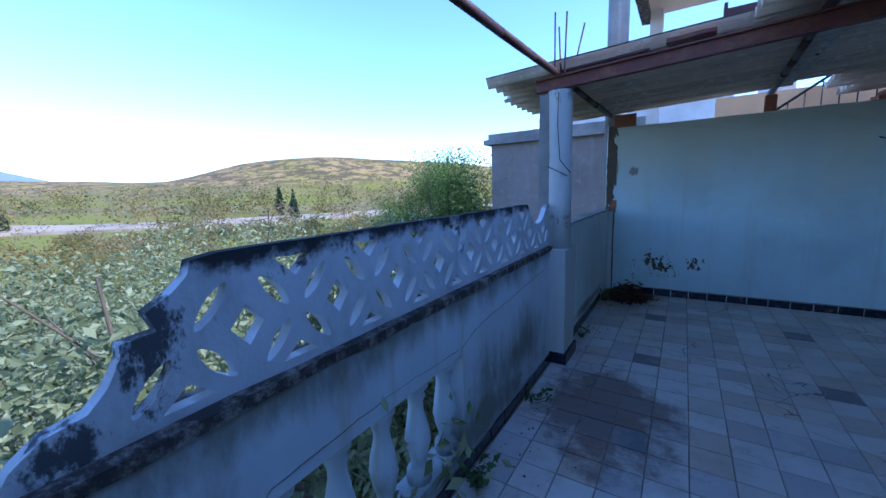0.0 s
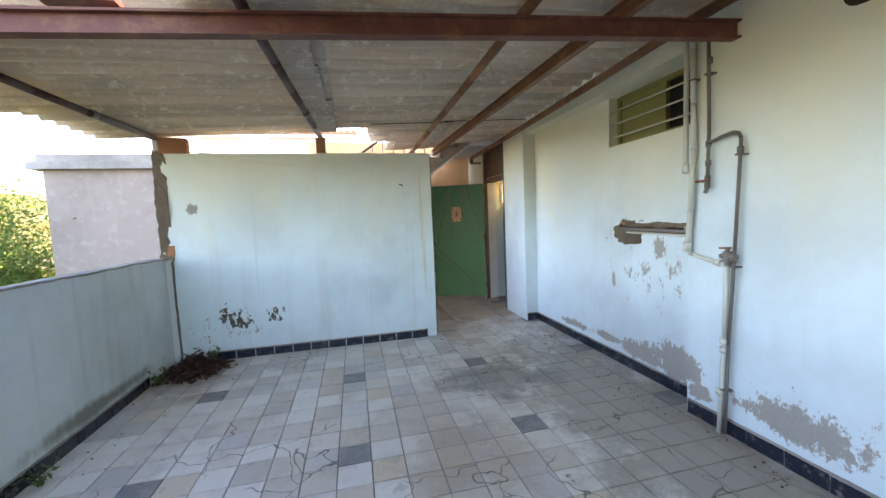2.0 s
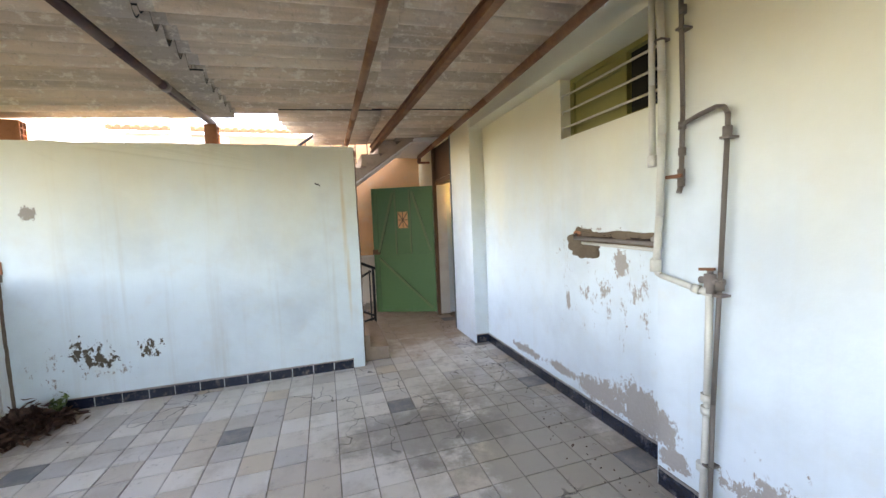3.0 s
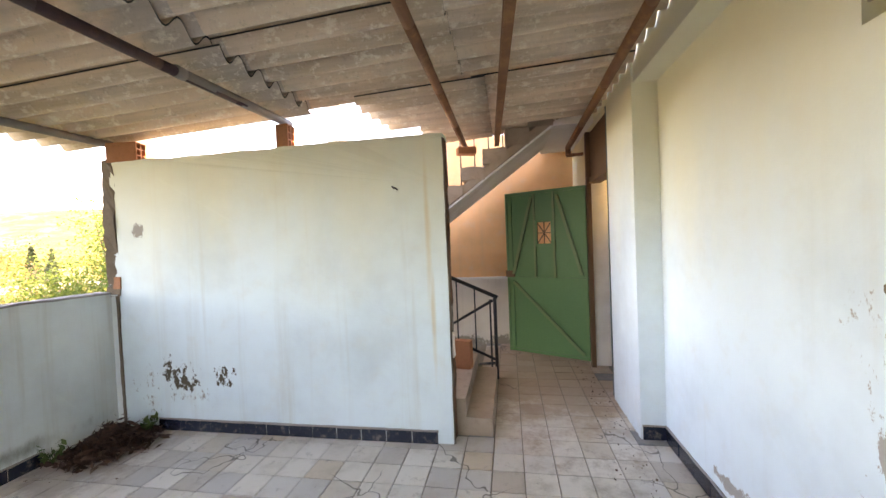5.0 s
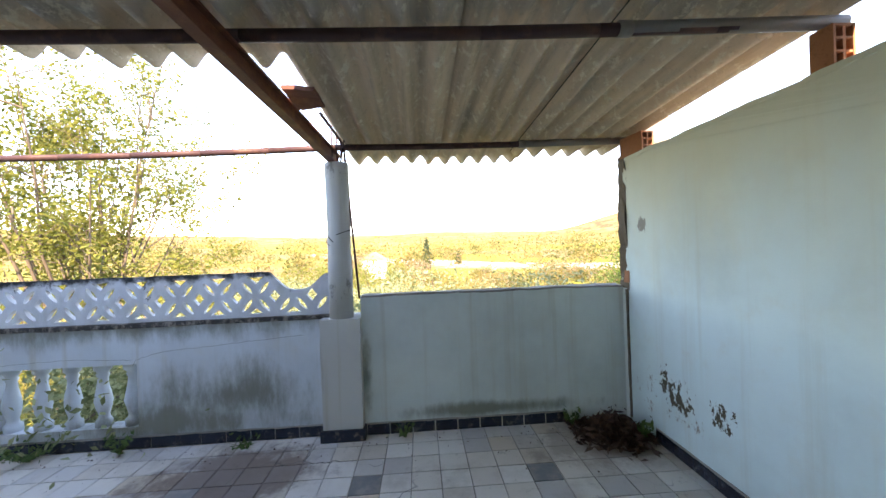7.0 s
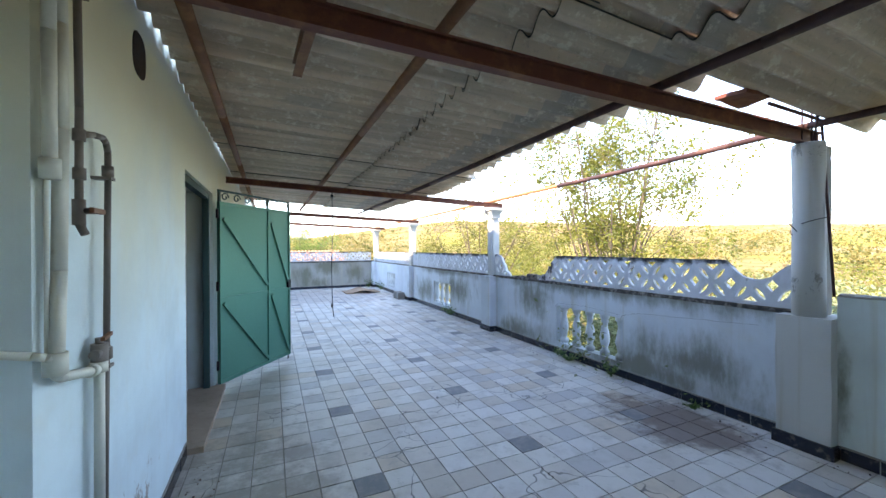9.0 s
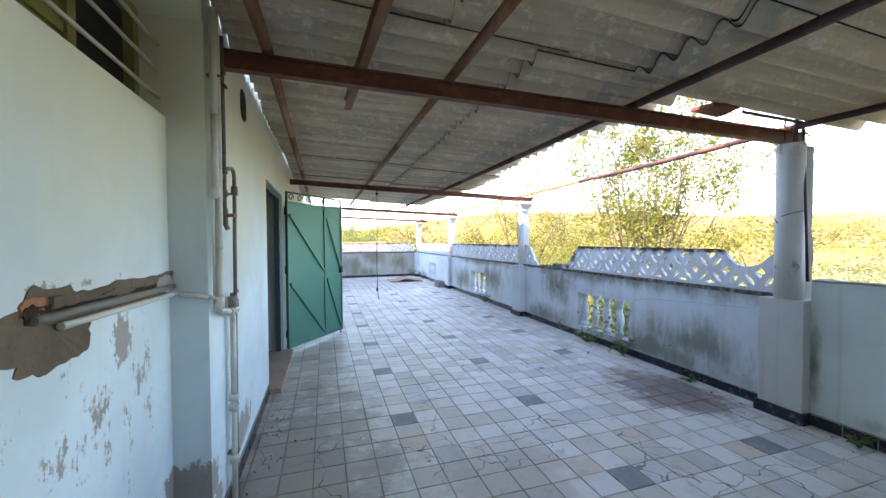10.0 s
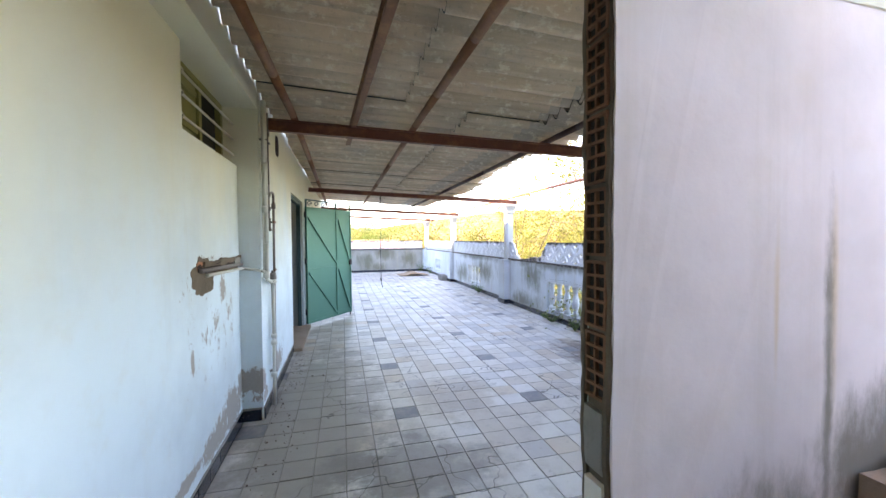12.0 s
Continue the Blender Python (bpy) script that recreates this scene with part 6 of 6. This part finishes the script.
sroof = part("roof", slab_roof(-1.7, 6.7, -19.7, -23.0, 0.55, 1.25), M_CLAY, sh, "orange clay tile roof")
for r in range(38):
    x = -1.7 + r * 0.22
    bm = bmesh.new()
    tube(bm, (x, -19.66, 0.63), (x, -23.0, 1.33), 0.085, seg=6)
    part("roof_tile", bm, M_CLAY, sroof)

# ---- skirting tiles and floor tiles, piece by piece ----
def skirting(name, a, b, z, h, nrm, label, skip=()):
    """A run of glazed tiles from a to b, each a little uneven."""
    run = thing(name, (a[0], a[1], 0), label, "baseboard", kind="structure")
    a, b = Vector((*a, 0)), Vector((*b, 0))
    n = max(1, round((b - a).length / 0.2))
    step = (b - a) / n
    for k in range(n):
        if k in skip:
            continue
        p = a + step * (k + 0.5)
        bm = bmesh.new()
        L = step.length / 2 - 0.004
        along = step.normalized()
        off = Vector((*nrm, 0))
        j = random.uniform(-0.002, 0.002)
        vs = []
        for s in (-1, 1):
            for d in (-0.002, 0.011 + j):
                for zz in (z, z + h + random.uniform(-0.004, 0.004)):
                    q = p + along * s * L + off * d
                    vs.append(bm.verts.new((q.x, q.y, zz)))
        for f in ((0, 1, 3, 2), (4, 6, 7, 5), (0, 4, 5, 1), (2, 3, 7, 6), (0, 2, 6, 4), (1, 5, 7, 3)):
            bm.faces.new([vs[i] for i in f])
        part("skirting_tile", bm, M_SKIRT, run)
    bm = bmesh.new()
    off = Vector((*nrm, 0))
    beam_box(bm, a + off * 0.003 + Vector((0, 0, z + h + 0.006)), b + off * 0.003 + Vector((0, 0, z + h + 0.006)), 0.010, 0.016)
    rough_up(bm, 0.05, 0.004)
    part("mortar_line", bm, M_CONCRETE, run)


SK = "blue-black glazed skirting tiles along the wall foot"
skirting("baseboard_partition", (-0.66, NORTH), (1.72, NORTH), 0.0, 0.085, (0, -1), SK)
skirting("baseboard_parapet", (-1.06, 3.54), (-1.06, 5.25), 0.0, 0.085, (1, 0), SK)
skirting("baseboard_railing_near", (WEST, -0.98), (WEST, 3.17), 0.0, 0.085, (1, 0), SK)
skirting("baseboard_railing_mid", (WEST, -5.41), (WEST, -1.36), 0.0, 0.085, (1, 0), SK)
skirting("baseboard_railing_far", (WEST, -9.66), (WEST, -5.79), 0.0, 0.085, (1, 0), SK)
skirting("baseboard_recess", (3.33, 3.45), (3.33, 5.98), 0.0, 0.09, (-1, 0), SK)
skirting("baseboard_pilaster", (EAST + 0.01, RETURN), (3.33, RETURN), 0.0, 0.09, (0, 1), SK)
skirting("baseboard_jog", (3.17, 6.00), (3.33, 6.00), 0.0, 0.09, (0, -1), SK)
skirting("baseboard_house", (EAST, 1.54), (EAST, 3.42), 0.0, 0.09, (-1, 0), SK)
skirting("baseboard_south", (-0.95, SOUTH), (3.1, SOUTH), 0.0, 0.09, (0, 1), SK)

# loose plaster crumbs and dirt along the foot of the house wall
rng = np.random.default_rng(21)
c = np.stack([3.10 - np.abs(rng.normal(size=260)) * 0.12, rng.uniform(1.7, 8.6, 260), np.full(260, 0.006)], axis=1)
c2 = np.stack([-1.02 + np.abs(rng.normal(size=300)) * 0.22, rng.uniform(-8, 5.6, 300), np.full(300, 0.006)], axis=1)
ob = soup("floor_debris", *leaf_soup(np.concatenate([c, c2]), 0.011, 0.15, 1.4), M_DEADLEAF)
tagged(ob, "scattered plaster crumbs and dry leaf scraps on the tiles", "debris", kind="stuff")

# floor tiles, 0.2 m square; every sixth in each direction is dark
TILE = 0.2
X0, Y0 = -0.38, 0.02
tile_mesh = []
for k in range(6):
    bm = bmesh.new()
    r = random.Random(k)
    top = [(-0.0972, -0.0972), (0.0972, -0.0972), (0.0972, 0.0972), (-0.0972, 0.0972)]
    lo = [bm.verts.new((x, y, -0.010)) for x, y in top]
    hi = [bm.verts.new((x * 0.988, y * 0.988, 0.0 + r.uniform(-0.0009, 0.0009))) for x, y in top]
    bm.faces.new(hi)
    for i in range(4):
        bm.faces.new((lo[i], lo[(i + 1) % 4], hi[(i + 1) % 4], hi[i]))
    tile_mesh.append(mesh_of("floor_tile", bm, M_TILE))
dark_mesh = tile_mesh[0].copy()
dark_mesh.materials.clear()
dark_mesh.materials.append(M_DARKTILE)
rest_v, rest_f = [], []
tr = random.Random(4)
for i in range(-4, 19):
    for j in range(-51, 47):
        x, y = X0 + TILE * i, Y0 + TILE * j
        if not (-1.16 < x < 3.50 and SOUTH - 0.05 < y < 9.1):
            continue
        if x > 3.24 and not (3.6 < y < 6.0 or 6.7 < y < 7.6 or 0.1 < y < 1.6):
            continue
        if y > 5.9 and x < 1.95:
            continue
        dark = i % 6 == 0 and j % 6 == 0
        near = 2.5 < y < 5.35 and x < 3.2
        if dark or near:
            ob = new("floor_tile", dark_mesh if dark else tr.choice(tile_mesh))
            ob.parent = floor
            ob.location = (x + tr.uniform(-0.001, 0.001), y + tr.uniform(-0.001, 0.001), tr.uniform(-0.0012, 0.0012))
            ob.rotation_euler = (tr.uniform(-0.004, 0.004), tr.uniform(-0.004, 0.004), tr.uniform(-0.004, 0.004))
        else:
            o = len(rest_v)
            dz = [tr.uniform(-0.0015, 0.0015) for _ in range(4)]
            for h, s in ((-0.010, 0.0972), (0.0, 0.0960)):
                for q, (sx, sy) in enumerate(((-1, -1), (1, -1), (1, 1), (-1, 1))):
                    rest_v.append((x + sx * s, y + sy * s, h + (dz[q] if h == 0.0 else 0)))
            rest_f.append((o + 4, o + 5, o + 6, o + 7))
            for q in range(4):
                rest_f.append((o + q, o + (q + 1) % 4, o + 4 + (q + 1) % 4, o + 4 + q))
ob = soup("floor_tiles", rest_v, rest_f, M_TILES, floor)
tagged(ob, "worn pale cement tiles", kind="stuff")
